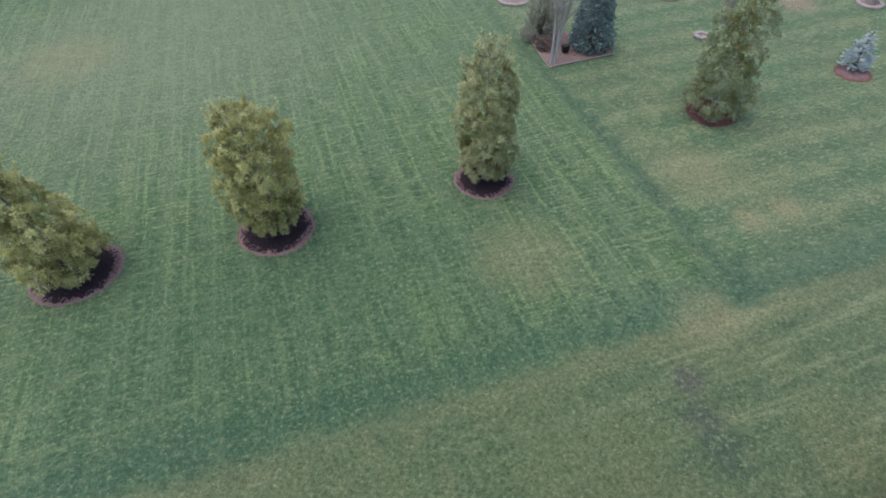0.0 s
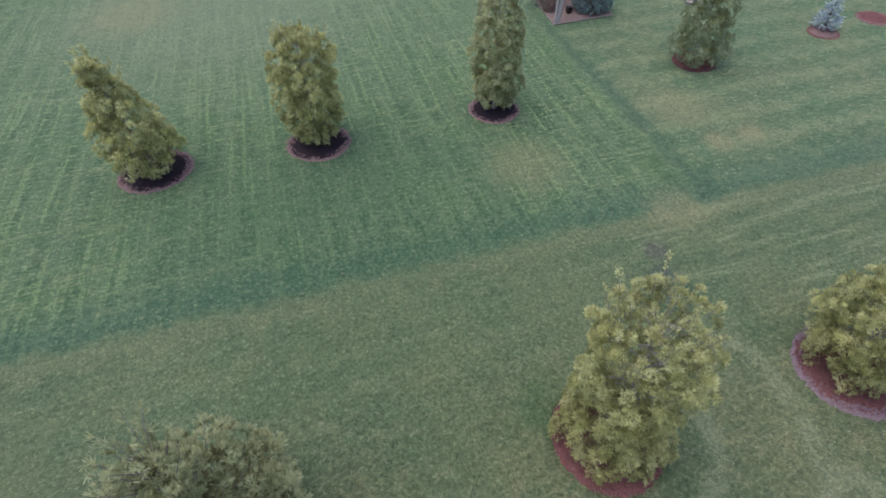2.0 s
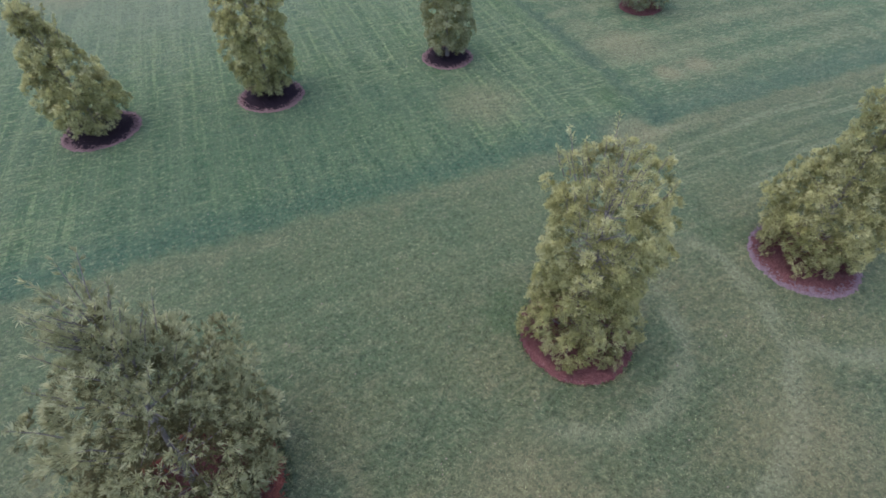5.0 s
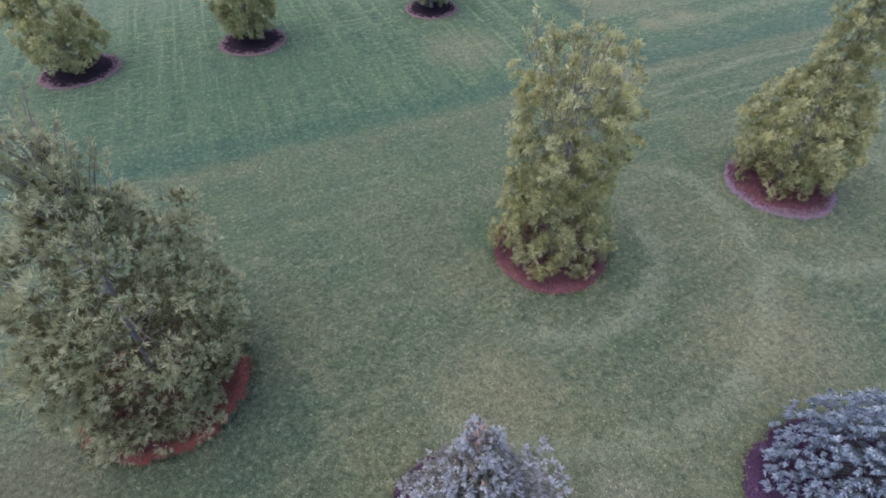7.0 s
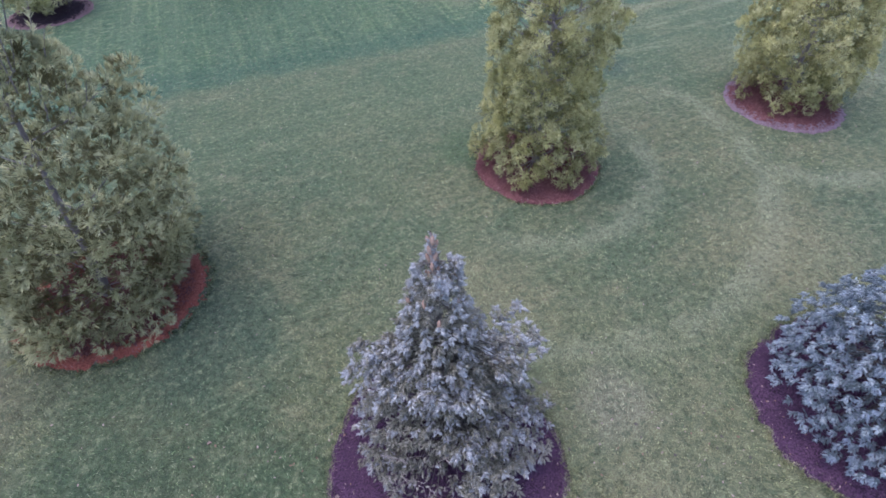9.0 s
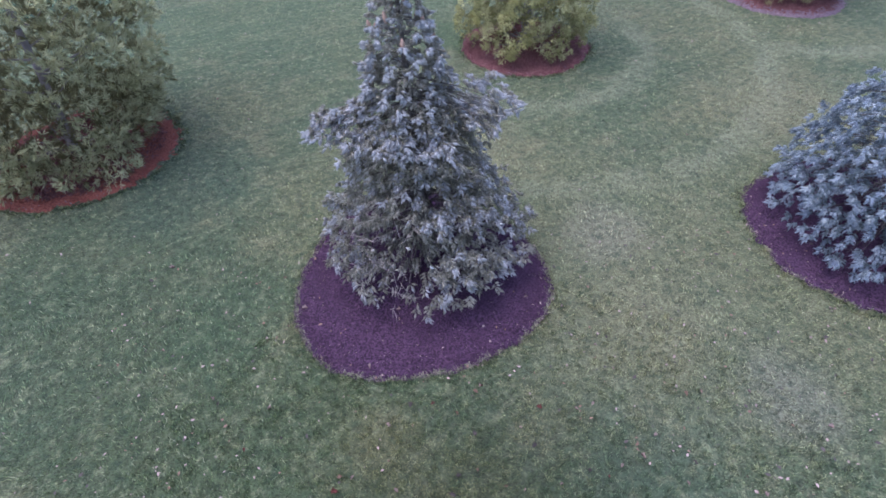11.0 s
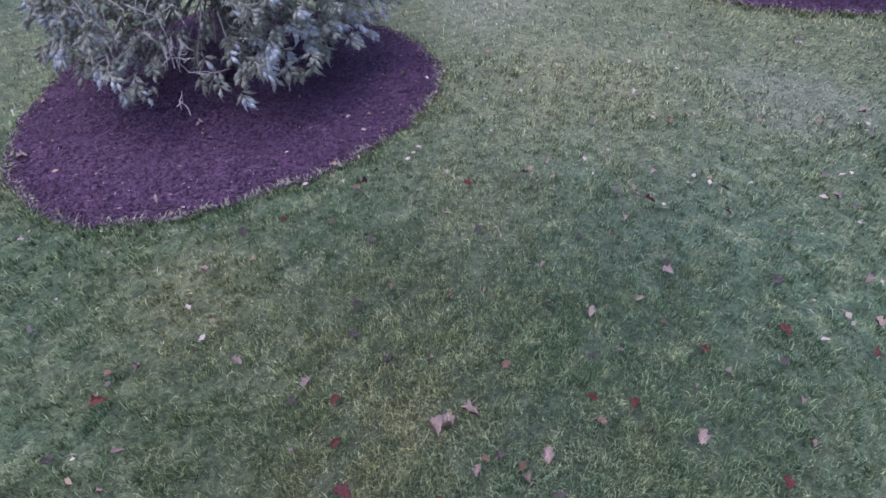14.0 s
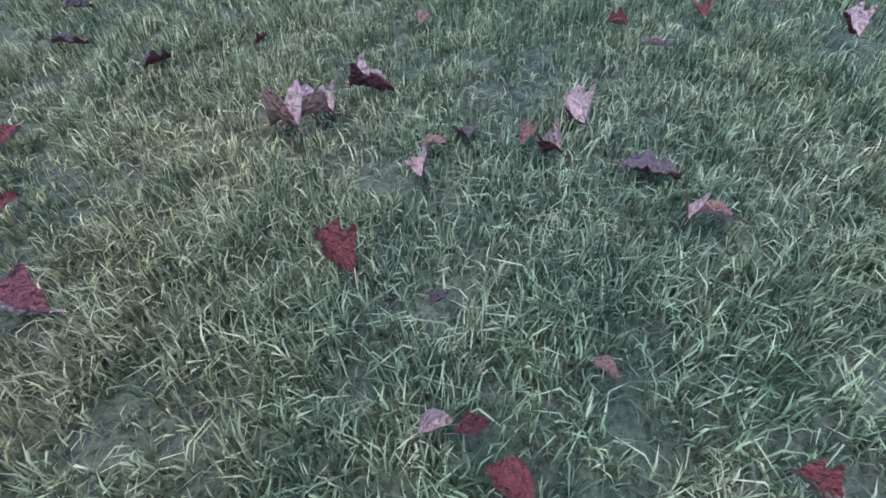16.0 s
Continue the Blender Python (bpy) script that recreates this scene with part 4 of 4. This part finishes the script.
bare_tree(12.47, 24.2, 2, "leafless tree with a forked mauve-grey trunk", 32, 6.5, 0.21)
bare_tree(19.75, 25.6, 1, "leafless tree in a pale stone ring", 33, 6.5, 0.17)


def stone_ring(x, y, r, label, seed):
    """A ring of small pale stones."""
    rng = np.random.default_rng(seed)
    ring = thing("stone_ring", x, y, SOIL, label, "edging", "pale stone rings")
    count = int(2 * math.pi * r / 0.16)
    for i in range(count):
        bm = bmesh.new()
        bmesh.ops.create_cube(bm, size=1.0)
        bmesh.ops.bevel(bm, geom=bm.edges[:], offset=0.18, segments=1, affect="EDGES")
        for q in bm.verts:
            q.co = Vector((q.co.x * 0.165, q.co.y * 0.20, q.co.z * 0.13)) + Vector(rng.normal(size=3)) * 0.008
        me = bpy.data.meshes.new("stone")
        bm.to_mesh(me)
        bm.free()
        me.materials.append(STONE)
        a = 2 * math.pi * i / count
        part("stone", me, ring, at=pose(r * math.cos(a), r * math.sin(a), 0.06, 0, 0, math.degrees(a) + 90))
    ang = np.arange(24) * 2 * math.pi / 24
    v = np.concatenate([[[0, 0, 0.07]], np.stack([0.95 * r * np.cos(ang), 0.95 * r * np.sin(ang), 0.05 + 0 * ang], axis=-1)])
    f = np.stack([np.zeros(24, int), 1 + np.arange(24), 1 + (np.arange(24) + 1) % 24], axis=-1)
    part("fill", mesh_of("fill", v, f, MULCH_BROWN), ring)


stone_ring(10.95, 22.75, 0.27, "small ring of pale stones on the lawn", 41)
stone_ring(19.7, 25.55, 0.50, "ring of pale stones round a tree trunk", 42)
stone_ring(3.24, 27.1, 0.75, "ring of pale pinkish stones on the lawn", 43)
stone_ring(10.7, 27.2, 0.7, "ring of pale stones on the lawn", 44)


def border_bed():
    """The straight-edged bed of brown mulch with its stone edging."""
    bed = thing("border_bed", 5.5, 22.3, SOIL, "straight-edged bed of brown mulch on the lawn", "mulch bed")
    corners = [(3.35 - 5.5, 23.4 - 22.3), (4.03 - 5.5, 20.38 - 22.3), (6.85 - 5.5, 21.35 - 22.3), (6.8 - 5.5, 23.4 - 22.3)]
    bm = bmesh.new()
    low = [bm.verts.new((x, y, -0.01)) for x, y in corners]
    high = [bm.verts.new((x * 0.98, y * 0.98, 0.06)) for x, y in corners]
    bm.faces.new(high)
    for i in range(4):
        bm.faces.new((low[i], low[(i + 1) % 4], high[(i + 1) % 4], high[i]))
    me = bpy.data.meshes.new("mulch")
    bm.to_mesh(me)
    bm.free()
    me.materials.append(MULCH_BROWN)
    part("mulch", me, bed)
    rng = np.random.default_rng(45)
    n = 2600
    p, q = rng.uniform(size=(2, n, 1))
    a, b, c, d = (np.array([x, y, 0.062]) for x, y in corners)
    spot = (a * (1 - p) + b * p) * (1 - q) + (d * (1 - p) + c * p) * q
    way = rng.normal(size=(n, 3)) * np.array([1, 1, 0.15])
    v = np.stack([spot - 0.05 * unit(way), spot + 0.05 * unit(way), spot + 0.03 * unit(rng.normal(size=(n, 3)) * np.array([1, 1, 0.6]))], axis=1).reshape(-1, 3) * np.array([0.95, 0.95, 1])
    tagged(part("loose_bark", mesh_of("loose_bark", v, np.arange(3 * n).reshape(-1, 3), MULCH_PINK), bed), kind="stuff")
    for i in range(4):
        a, b = Vector((*corners[i], 0.05)), Vector((*corners[(i + 1) % 4], 0.05))
        v, f = tubes(np.array([[a, (a + b) / 2, b]]), np.full((1, 3), 0.016), 6)
        part("edging", mesh_of("edging", v, f, STONE), bed)


border_bed()


def shrub(x, y, r, h, mat, label, seed):
    rng = np.random.default_rng(seed)
    ob = thing("shrub", x, y, SOIL + 0.05, label, "shrub")
    n = int(190 * max(r, 0.5))
    d = unit(rng.normal(size=(n, 3)) + np.array([0, 0, 0.6]))
    d[:, 2] = np.abs(d[:, 2])
    ends = d * np.array([r, r, h]) * rng.uniform(0.5, 1.0, (n, 1))
    v, f = tubes(np.stack([0 * ends, ends * 0.5 + np.array([0, 0, 0.05]), ends], axis=1), np.tile([[0.008, 0.005, 0.002]], (n, 1)), 4)
    part("stems", mesh_of("stems", v, f, BARK), ob)
    c = np.repeat(ends, 16, axis=0) * rng.uniform(0.7, 1.0, (n * 16, 1)) + 0.05 * rng.normal(size=(n * 16, 3))
    v, f, tone = needles(c, np.repeat(d, 16, axis=0), 5, 0.09, 0.016, 0.7, rng, rng.uniform(size=len(c)))
    part("foliage", mesh_of("foliage", v, f, mat, tone), ob)


shrub(4.0, 22.7, 1.0, 3.4, SPRUCE_IN, "tall grey-green shrub behind the pale stems", 51)
shrub(4.0, 21.9, 0.35, 0.5, MULCH_BROWN, "low russet shrub in the brown mulch", 52)


def box_thing():
    bm = bmesh.new()
    bmesh.ops.create_cube(bm, size=1.0)
    for q in bm.verts:
        w = 0.26 if q.co.z > 0 else 0.20
        q.co = Vector((q.co.x * w, q.co.y * w, (q.co.z + 0.5) * 0.30))
    bmesh.ops.bevel(bm, geom=bm.edges[:], offset=0.02, segments=2, affect="EDGES")
    me = bpy.data.meshes.new("plant_pot")
    bm.to_mesh(me)
    bm.free()
    me.materials.append(BLACK)
    ob = new("plant_pot", me)
    ob.matrix_world = pose(4.85, 21.55, SOIL + 0.06, 0, 0, 20)
    tagged(ob, "small black plastic pot beside the pale stems", "pot")


box_thing()


# ---- fallen leaves ----
def leaf_mesh(seed, lobes, curl, mat, back):
    """A dry leaf, one unit long, cupped and twisted, with a stalk and a little thickness."""
    rng = np.random.default_rng(seed)
    nu, nv = 13, 7
    s = np.linspace(0, 1, nu)
    half = 0.36 * np.sin(math.pi * s ** 0.75) ** 0.9
    if lobes:
        half = half * (1 + 0.30 * np.cos(s * 2 * math.pi * 2.5 + 0.6)) + 0.02
    half[0] = half[-1] = 0.008
    t = np.linspace(-1, 1, nv)
    x = np.repeat(s[:, None], nv, 1) - 0.5
    y = half[:, None] * t[None]
    fold = 0.15 + 0.7 * curl
    lift = curl * (np.abs(t)[None] ** 1.6) * half[:, None] * 1.3 + 0.22 * curl * np.sin(s * 3.0 + seed)[:, None] + 0.034 * rng.normal(size=(nu, nv)) + 0.05 * np.sin(9 * s + seed)[:, None] * t[None] + fold * np.abs(np.repeat(t[None], nu, 0) - 0.25) * half[:, None]
    lift = lift + 0.25 * y * np.sin(2.4 * s + seed)[:, None]
    y = y * (1 - 0.45 * curl * np.abs(t)[None])
    top = np.stack([x, y, lift], axis=-1).reshape(-1, 3)
    i = np.arange(nu * nv).reshape(nu, nv)
    f = np.stack([i[:-1, :-1], i[1:, :-1], i[1:, 1:], i[:-1, 1:]], axis=-1).reshape(-1, 4)
    f = np.concatenate([f[:, [0, 1, 2]], f[:, [0, 2, 3]]])
    under = top - np.array([0, 0, 0.012])
    sv, sf = tubes(np.array([[[-0.48, 0, lift[0, 3]], [-0.62, 0.02, lift[0, 3] + 0.04], [-0.78, 0.06, lift[0, 3] + 0.02]]]), np.full((1, 3), 0.014), 4)
    v = np.concatenate([top, under, sv])
    me = mesh_of("fallen_leaf", v, [f, f[:, ::-1] + len(top), sf + 2 * len(top)], [mat, back, back])
    me.polygons.foreach_set("use_smooth", np.ones(len(me.polygons), dtype=bool))
    return me


KINDS = {
    "p": [leaf_mesh(s, s % 2 == 0, 0.75 * c, LEAF_PALE, b) for s, c, b in ((1, 0.9, LEAF_TAN), (2, 0.9, LEAF_WINE), (4, 0.8, LEAF_WINE), (10, 0.7, LEAF_RED))],
    "r": [leaf_mesh(s, True, 0.65 * c, LEAF_RED, LEAF_TAN) for s, c in ((4, 0.5), (5, 0.8))],
    "t": [leaf_mesh(s, False, 0.6 * c, LEAF_TAN, LEAF_PALE) for s, c in ((6, 0.8), (7, 0.5))],
    "w": [leaf_mesh(s, s == 11, 0.6 * c, m, b) for s, c, m, b in ((11, 0.8, LEAF_WINE, LEAF_PALE), (12, 0.6, LEAF_RED, LEAF_PALE))],
    "m": [leaf_mesh(s, True, 0.5 * c, LEAF_MAUVE, LEAF_WINE) for s, c in ((8, 0.4), (9, 0.6))],
}
LABELS = {"p": "dry curled leaf, pale pinkish underside, on the grass", "r": "dry lobed leaf, dark red, in the grass",
          "t": "dry curled tan-brown leaf in the grass", "w": "folded wine-red leaf, pale pink inside, in the grass", "m": "withered dark greyish-brown leaf sunk in the grass"}
def fallen_leaves(entries):
    """Leaves by kind, place and length in millimetres."""
    for entry in entries.split("|"):
        kind, x, y, mm = entry.split()
        x, y, size = float(x), float(y), float(mm) / 1000
        bx, by, r, un, seed = BEDS["s1"]
        z = 0.034 if math.hypot(x - bx, y - by) < 0.97 * r else soil(x, y) - SOIL + (0.006 if math.hypot(x - 1.0, y + 7.85) > 0.6 else -0.004) - (0.005 if kind == "m" else 0.0)
        size *= 1.0 if math.hypot(x - 1.0, y + 7.85) < 0.5 else 0.82
        ob = new("fallen_leaf", LEAF_RNG.choice(KINDS[kind]))
        m = pose(x, y, z, LEAF_RNG.uniform(-18, 18), LEAF_RNG.uniform(-18, 18), LEAF_RNG.uniform(0, 360))
        ob.matrix_world = m @ Matrix.Scale(size, 4)
        label = LABELS[kind] if z < 0.03 else "dry curled pale leaf on the purple bark mulch"
        tagged(ob, label, "leaf", "fallen leaves on the lawn")


LEAF_RNG = random.Random(5)
fallen_leaves("m .83 -7.11 68|p .97 -7.61 92|p 1.00 -7.62 68|p 1.04 -7.60 55|p 1.12 -7.61 66|p 1.05 -7.81 48|t 1.09 -7.79 35|m 1.14 -7.79 45|t 1.19 -7.86 40|p 1.19 -7.90 51|p 1.29 -7.86 62|m 1.25 -8.01 66|p 1.21 -8.08 47|t 1.22 -8.10 47|r .89 -7.86 61|w .61 -7.70 68|m .93 -7.98 26|p .84 -8.08 33|w .86 -8.10 30|w .85 -8.15 46|t .98 -8.14 25|r 1.67 -7.83 62|p 1.80 -8.02 68|t 1.52 -7.83 54|w .68 -7.36 59|w .64 -7.52 42|r 1.55 -7.74 46|t 1.33 -7.49 46|r 1.94 -8.25 52|p 2.12 -8.19 48")
fallen_leaves("p 2.07 -7.86 35|r 2.06 -7.75 56|r 2.40 -7.81 68|m 2.30 -7.91 51|p 2.78 -7.93 58|r 2.63 -8.04 68|p 2.20 -7.36 61|m 2.23 -7.32 54|p 1.99 -7.44 46|p 1.76 -7.41 58|t 2.00 -7.58 35|p 2.25 -6.99 53|p 2.74 -7.17 46|m 2.87 -7.01 56|p 2.62 -6.75 46|p 2.45 -6.93 68|r 2.12 -7.07 35|p 1.72 -7.10 38|p 2.00 -6.45 53|p 2.16 -6.41 46|p 2.45 -6.07 41|r 1.67 -6.41 68|p 1.17 -6.16 68|t 1.11 -6.21 68|r .71 -6.30 53|t .92 -6.41 49|m .51 -6.29 68|m 1.06 -6.61 65|m 1.56 -6.76 65|p .31 -6.47 64")
fallen_leaves("p .37 -7.04 55|p .60 -7.25 54|m .53 -7.30 53|p .01 -6.91 53|t -.10 -6.90 62|r -.13 -7.01 87|p -.06 -7.25 54|p -.12 -7.37 43|m -.29 -7.18 51|t 1.05 -6.93 45|m .89 -6.96 58|m .92 -7.27 64|p 1.08 -7.34 33|p 2.95 -7.76 63|m 2.60 -7.59 68|m 1.62 -7.30 49|p 2.22 -8.06 42|p 1.41 -7.12 35|t 1.27 -7.08 41|p 1.76 -7.62 40|m 1.65 -7.59 39|t 3.03 -6.39 64|p 1.47 -6.59 35|p 3.32 -7.30 48|p .41 -5.20 68|p -.59 -5.08 68|p .12 -5.87 61|p -.35 -5.72 57|p 1.77 -5.15 60|p 2.35 -5.80 43")
fallen_leaves("m 1.56 -8.33 52|m 1.98 -7.00 44|t .39 -7.69 46|p 1.92 -7.86 34|p .49 -7.49 24|r 1.57 -8.48 44|r 1.01 -8.30 40|p -2.22 -4.31 68|p -1.34 -6.07 68|m -1.28 -6.12 50|p -.79 -6.21 50|p .42 -5.33 46|p -1.98 -5.48 50|r -.95 -6.59 44|p 3.60 -6.42 44|p -2.58 -.42 60|p 2.13 -5.29 50|p .45 -5.38 34|p 1.99 -4.89 46|p 4.14 -6.80 60|p 3.26 -4.85 50|p 4.64 -2.35 50")


def far_litter(name, n, spot, reach, lengths, mat, label, seed):
    """Small leaf scraps over the lawn, too many to count."""
    rng = np.random.default_rng(seed)
    c = np.stack([spot[0] + reach[0] * rng.uniform(-1, 1, n), spot[1] + reach[1] * rng.uniform(-1, 1, n), np.zeros(n)], axis=-1)
    c[:, 2] = soil(c[:, 0], c[:, 1]) - SOIL + 0.012
    c = c[np.hypot(c[:, 0] - 1.3, c[:, 1] + 7.6) > (2.2 if reach[0] > 5 else 1.25)]
    n = len(c)
    d = unit(rng.normal(size=(n, 3)) * np.array([1, 1, 0.3]))
    s = unit(np.cross(d, np.array([0, 0, 1.0]) + 0.4 * rng.normal(size=(n, 3))))
    ln = rng.uniform(*lengths, (n, 1))
    v = np.stack([c - d * ln / 2, c + s * ln * 0.3, c + d * ln / 2, c - s * ln * 0.3 + np.array([0, 0, 0.15]) * ln], axis=1).reshape(-1, 3)
    o = np.arange(n)[:, None] * 4
    f = np.concatenate([o + np.array([[0, 1, 2]]), o + np.array([[0, 2, 3]])])
    tagged(new(name, mesh_of(name, v, f, mat)), label, "leaves", kind="stuff")


far_litter("leaf_scraps", 1600, (1.0, 4.2), (13.0, 11.7), (0.016, 0.045), LEAF_PALE, "pale dry leaf scraps scattered over the lawn", 61)
far_litter("pale_crumbs", 420, (1.8, -6.2), (4.4, 1.9), (0.014, 0.044), LEAF_PALE, "pale leaf crumbs in the short grass", 62)
far_litter("tan_crumbs", 260, (1.8, -6.2), (4.4, 1.9), (0.014, 0.044), LEAF_TAN, "tan leaf crumbs in the short grass", 63)
far_litter("dark_crumbs", 200, (1.8, -6.2), (4.4, 1.9), (0.018, 0.055), LEAF_MAUVE, "dark withered leaf crumbs in the short grass", 64)


# ---- grass blades, densest where the walk ends ----
def patches(x, y, size, seed):
    """Smooth random patches between 0 and 1."""
    g = np.random.default_rng(seed).uniform(size=(128, 128))
    u, v = x / size, y / size
    i, j = np.floor(u).astype(int), np.floor(v).astype(int)
    fu, fv = u - i, v - j
    fu, fv = fu * fu * (3 - 2 * fu), fv * fv * (3 - 2 * fv)
    i0, i1, j0, j1 = i % 128, (i + 1) % 128, j % 128, (j + 1) % 128
    return (g[i0, j0] * (1 - fu) + g[i1, j0] * fu) * (1 - fv) + (g[i0, j1] * (1 - fu) + g[i1, j1] * fu) * fv


def grass():
    """Tufts of a few blades each; finest where the walk ends."""
    rng = np.random.default_rng(71)
    core, each = 7700.0, 8
    ds = np.linspace(0.02, 3.2, 900)
    dens = core / np.maximum(ds / 0.65, 1.0) ** 2.1
    cum = np.cumsum(dens * 2 * math.pi * ds) * (ds[1] - ds[0])
    n = int(cum[-1])
    d = np.interp(rng.uniform(0, cum[-1], n), cum, ds)
    a = rng.uniform(0, 2 * math.pi, n)
    x, y = 1.05 + d * np.cos(a), -7.85 + d * np.sin(a)
    clump = 0.6 * patches(x, y, 0.055, 5) + 0.3 * patches(x, y, 0.13, 6) + 0.1 * patches(x, y, 0.4, 7)
    keep = rng.uniform(size=n) < np.clip(0.45 + 1.8 * (clump - 0.32), 0.30, 1.0)
    for key, (bx, by, r, un, seed) in BEDS.items():
        ang = np.arctan2(y - by, x - bx)
        keep &= np.hypot(x - bx, y - by) > bed_edge(key, ang) * 0.99
    x, y, d = x[keep], y[keep], d[keep]
    # a fringe round the near beds
    for key, m in (("s1", 1300), ("s2", 700), ("w", 600), ("a", 400)):
        bx, by, r, un, seed = BEDS[key]
        ang = rng.uniform(0, 2 * math.pi, m)
        e = bed_edge(key, ang) * (1 + np.abs(rng.normal(size=m)) * 0.035)
        x, y = np.concatenate([x, bx + e * np.cos(ang)]), np.concatenate([y, by + e * np.sin(ang)])
        d = np.concatenate([d, np.full(m, 2.2 if key == "s1" else 4.0)])
    clump = 0.6 * patches(x, y, 0.055, 5) + 0.4 * patches(x, y, 0.13, 6)
    x, y, d, clump = (np.repeat(q, each) for q in (x, y, d, clump))
    # single blades over the rest of the near lawn
    m = 110000
    xs, ys = rng.uniform(-5.5, 8.5, m), -8.8 + rng.exponential(4.2, m)
    ok = np.hypot(xs - 1.05, ys + 7.85) > rng.uniform(0.5, 1.1, m)
    for key, (bx, by, r, un, seed) in BEDS.items():
        ok &= np.hypot(xs - bx, ys - by) > bed_edge(key, np.arctan2(ys - by, xs - bx)) * 0.99
    xs, ys = xs[ok], ys[ok]
    lone = len(x)
    x, y, clump = np.concatenate([x, xs]), np.concatenate([y, ys]), np.concatenate([clump, 0.5 * patches(xs, ys, 0.09, 8) + 0.5 * patches(xs, ys, 0.3, 9)])
    d = np.concatenate([d, np.clip(np.hypot(xs - 1.05, ys + 7.85), 1.6, 4.0)])
    n = len(x)
    grow = np.clip(d, 1.0, 6.0)
    turn = rng.uniform(0, 2 * math.pi, n)
    reach = np.abs(rng.normal(size=n)) * 0.008 * grow ** 0.7
    x, y = x + reach * np.cos(turn), y + reach * np.sin(turn)
    turn = turn + 0.8 * rng.normal(size=n)
    # away from the tufts the blades lie over together, as the mower left them
    turn[lone:] = 0.6 + 5.0 * patches(x[lone:], y[lone:], 0.9, 10) + 0.7 * rng.normal(size=n - lone)
    ln = rng.uniform(0.018, 0.044, n) * (0.45 + 1.05 * clump) * (1 + 0.07 * (grow - 1))
    wd = rng.uniform(0.0013, 0.0030, n) * grow ** 0.80
    lean = np.abs(rng.normal(size=n)) * 0.55 + 0.15
    lean[lone:] += 0.35
    way = np.stack([np.cos(turn), np.sin(turn), 0 * turn], axis=-1)
    face = turn + 1.57 + 0.8 * rng.normal(size=n)
    side = np.stack([np.cos(face), np.sin(face), 0 * turn], axis=-1)
    base = np.stack([x, y, soil(x, y) - 0.003], axis=-1)
    up = np.array([0, 0, 1.0])
    mid = base + (up * 0.55 + way * (0.25 * lean)[:, None]) * ln[:, None]
    tip = base + (up * np.clip(1 - 0.45 * lean, 0.30, 1)[:, None] + way * (0.9 * lean)[:, None]) * ln[:, None]
    w = (wd / 2)[:, None] * side
    v = np.stack([base - w, base + w, mid + w * 0.9, mid - w * 0.9, tip], axis=1).reshape(-1, 3)
    o = np.arange(n)[:, None] * 5
    quad, tip = o + np.array([[0, 1, 2, 3]]), o + np.array([[3, 2, 4]])
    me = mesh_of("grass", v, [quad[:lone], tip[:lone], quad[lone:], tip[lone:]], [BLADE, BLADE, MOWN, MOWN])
    tagged(new("grass", me), "short grass blades, green with dry tips", "grass", kind="stuff")


def dry_fringe():
    """Pale dry grass along the cut edges of the two near beds."""
    rng = np.random.default_rng(72)
    for key, n in (("s1", 3200), ("s2", 1800)):
        bx, by, r, un, seed = BEDS[key]
        ang = rng.uniform(0, 2 * math.pi, n)
        ang = ang[rng.uniform(size=n) < 0.35 + 0.65 * np.abs(np.sin(5 * ang + 2 * np.sin(9 * ang)))]
        n = len(ang)
        e = bed_edge(key, ang) * (1 + np.abs(rng.normal(size=n)) * 0.012 - 0.004)
        base = np.stack([bx + e * np.cos(ang), by + e * np.sin(ang), soil(bx + e * np.cos(ang), by + e * np.sin(ang))], axis=-1)
        way = np.stack([np.cos(ang), np.sin(ang), 0 * ang], axis=-1) * rng.uniform(-1.0, 0.6, (n, 1)) + 0.5 * rng.normal(size=(n, 3)) * np.array([1, 1, 0])
        ln = rng.uniform(0.03, 0.06, (n, 1))
        side = unit(np.cross(way, np.array([0, 0, 1.0])))
        w = side * rng.uniform(0.0018, 0.0032, (n, 1))
        mid = base + ln * (np.array([0, 0, 0.6]) + 0.25 * way)
        tip = base + ln * (np.array([0, 0, 0.8]) + 0.9 * way)
        v = np.stack([base - w, base + w, mid + w, mid - w, tip], axis=1).reshape(-1, 3)
        o = np.arange(n)[:, None] * 5
        me = mesh_of("dry_fringe", v, [o + np.array([[0, 1, 2, 3]]), o + np.array([[3, 2, 4]])], [DRY, DRY])
        tagged(new("dry_fringe", me), "pale dry grass along the edge of a mulch bed", "grass", kind="stuff")


grass()
dry_fringe()
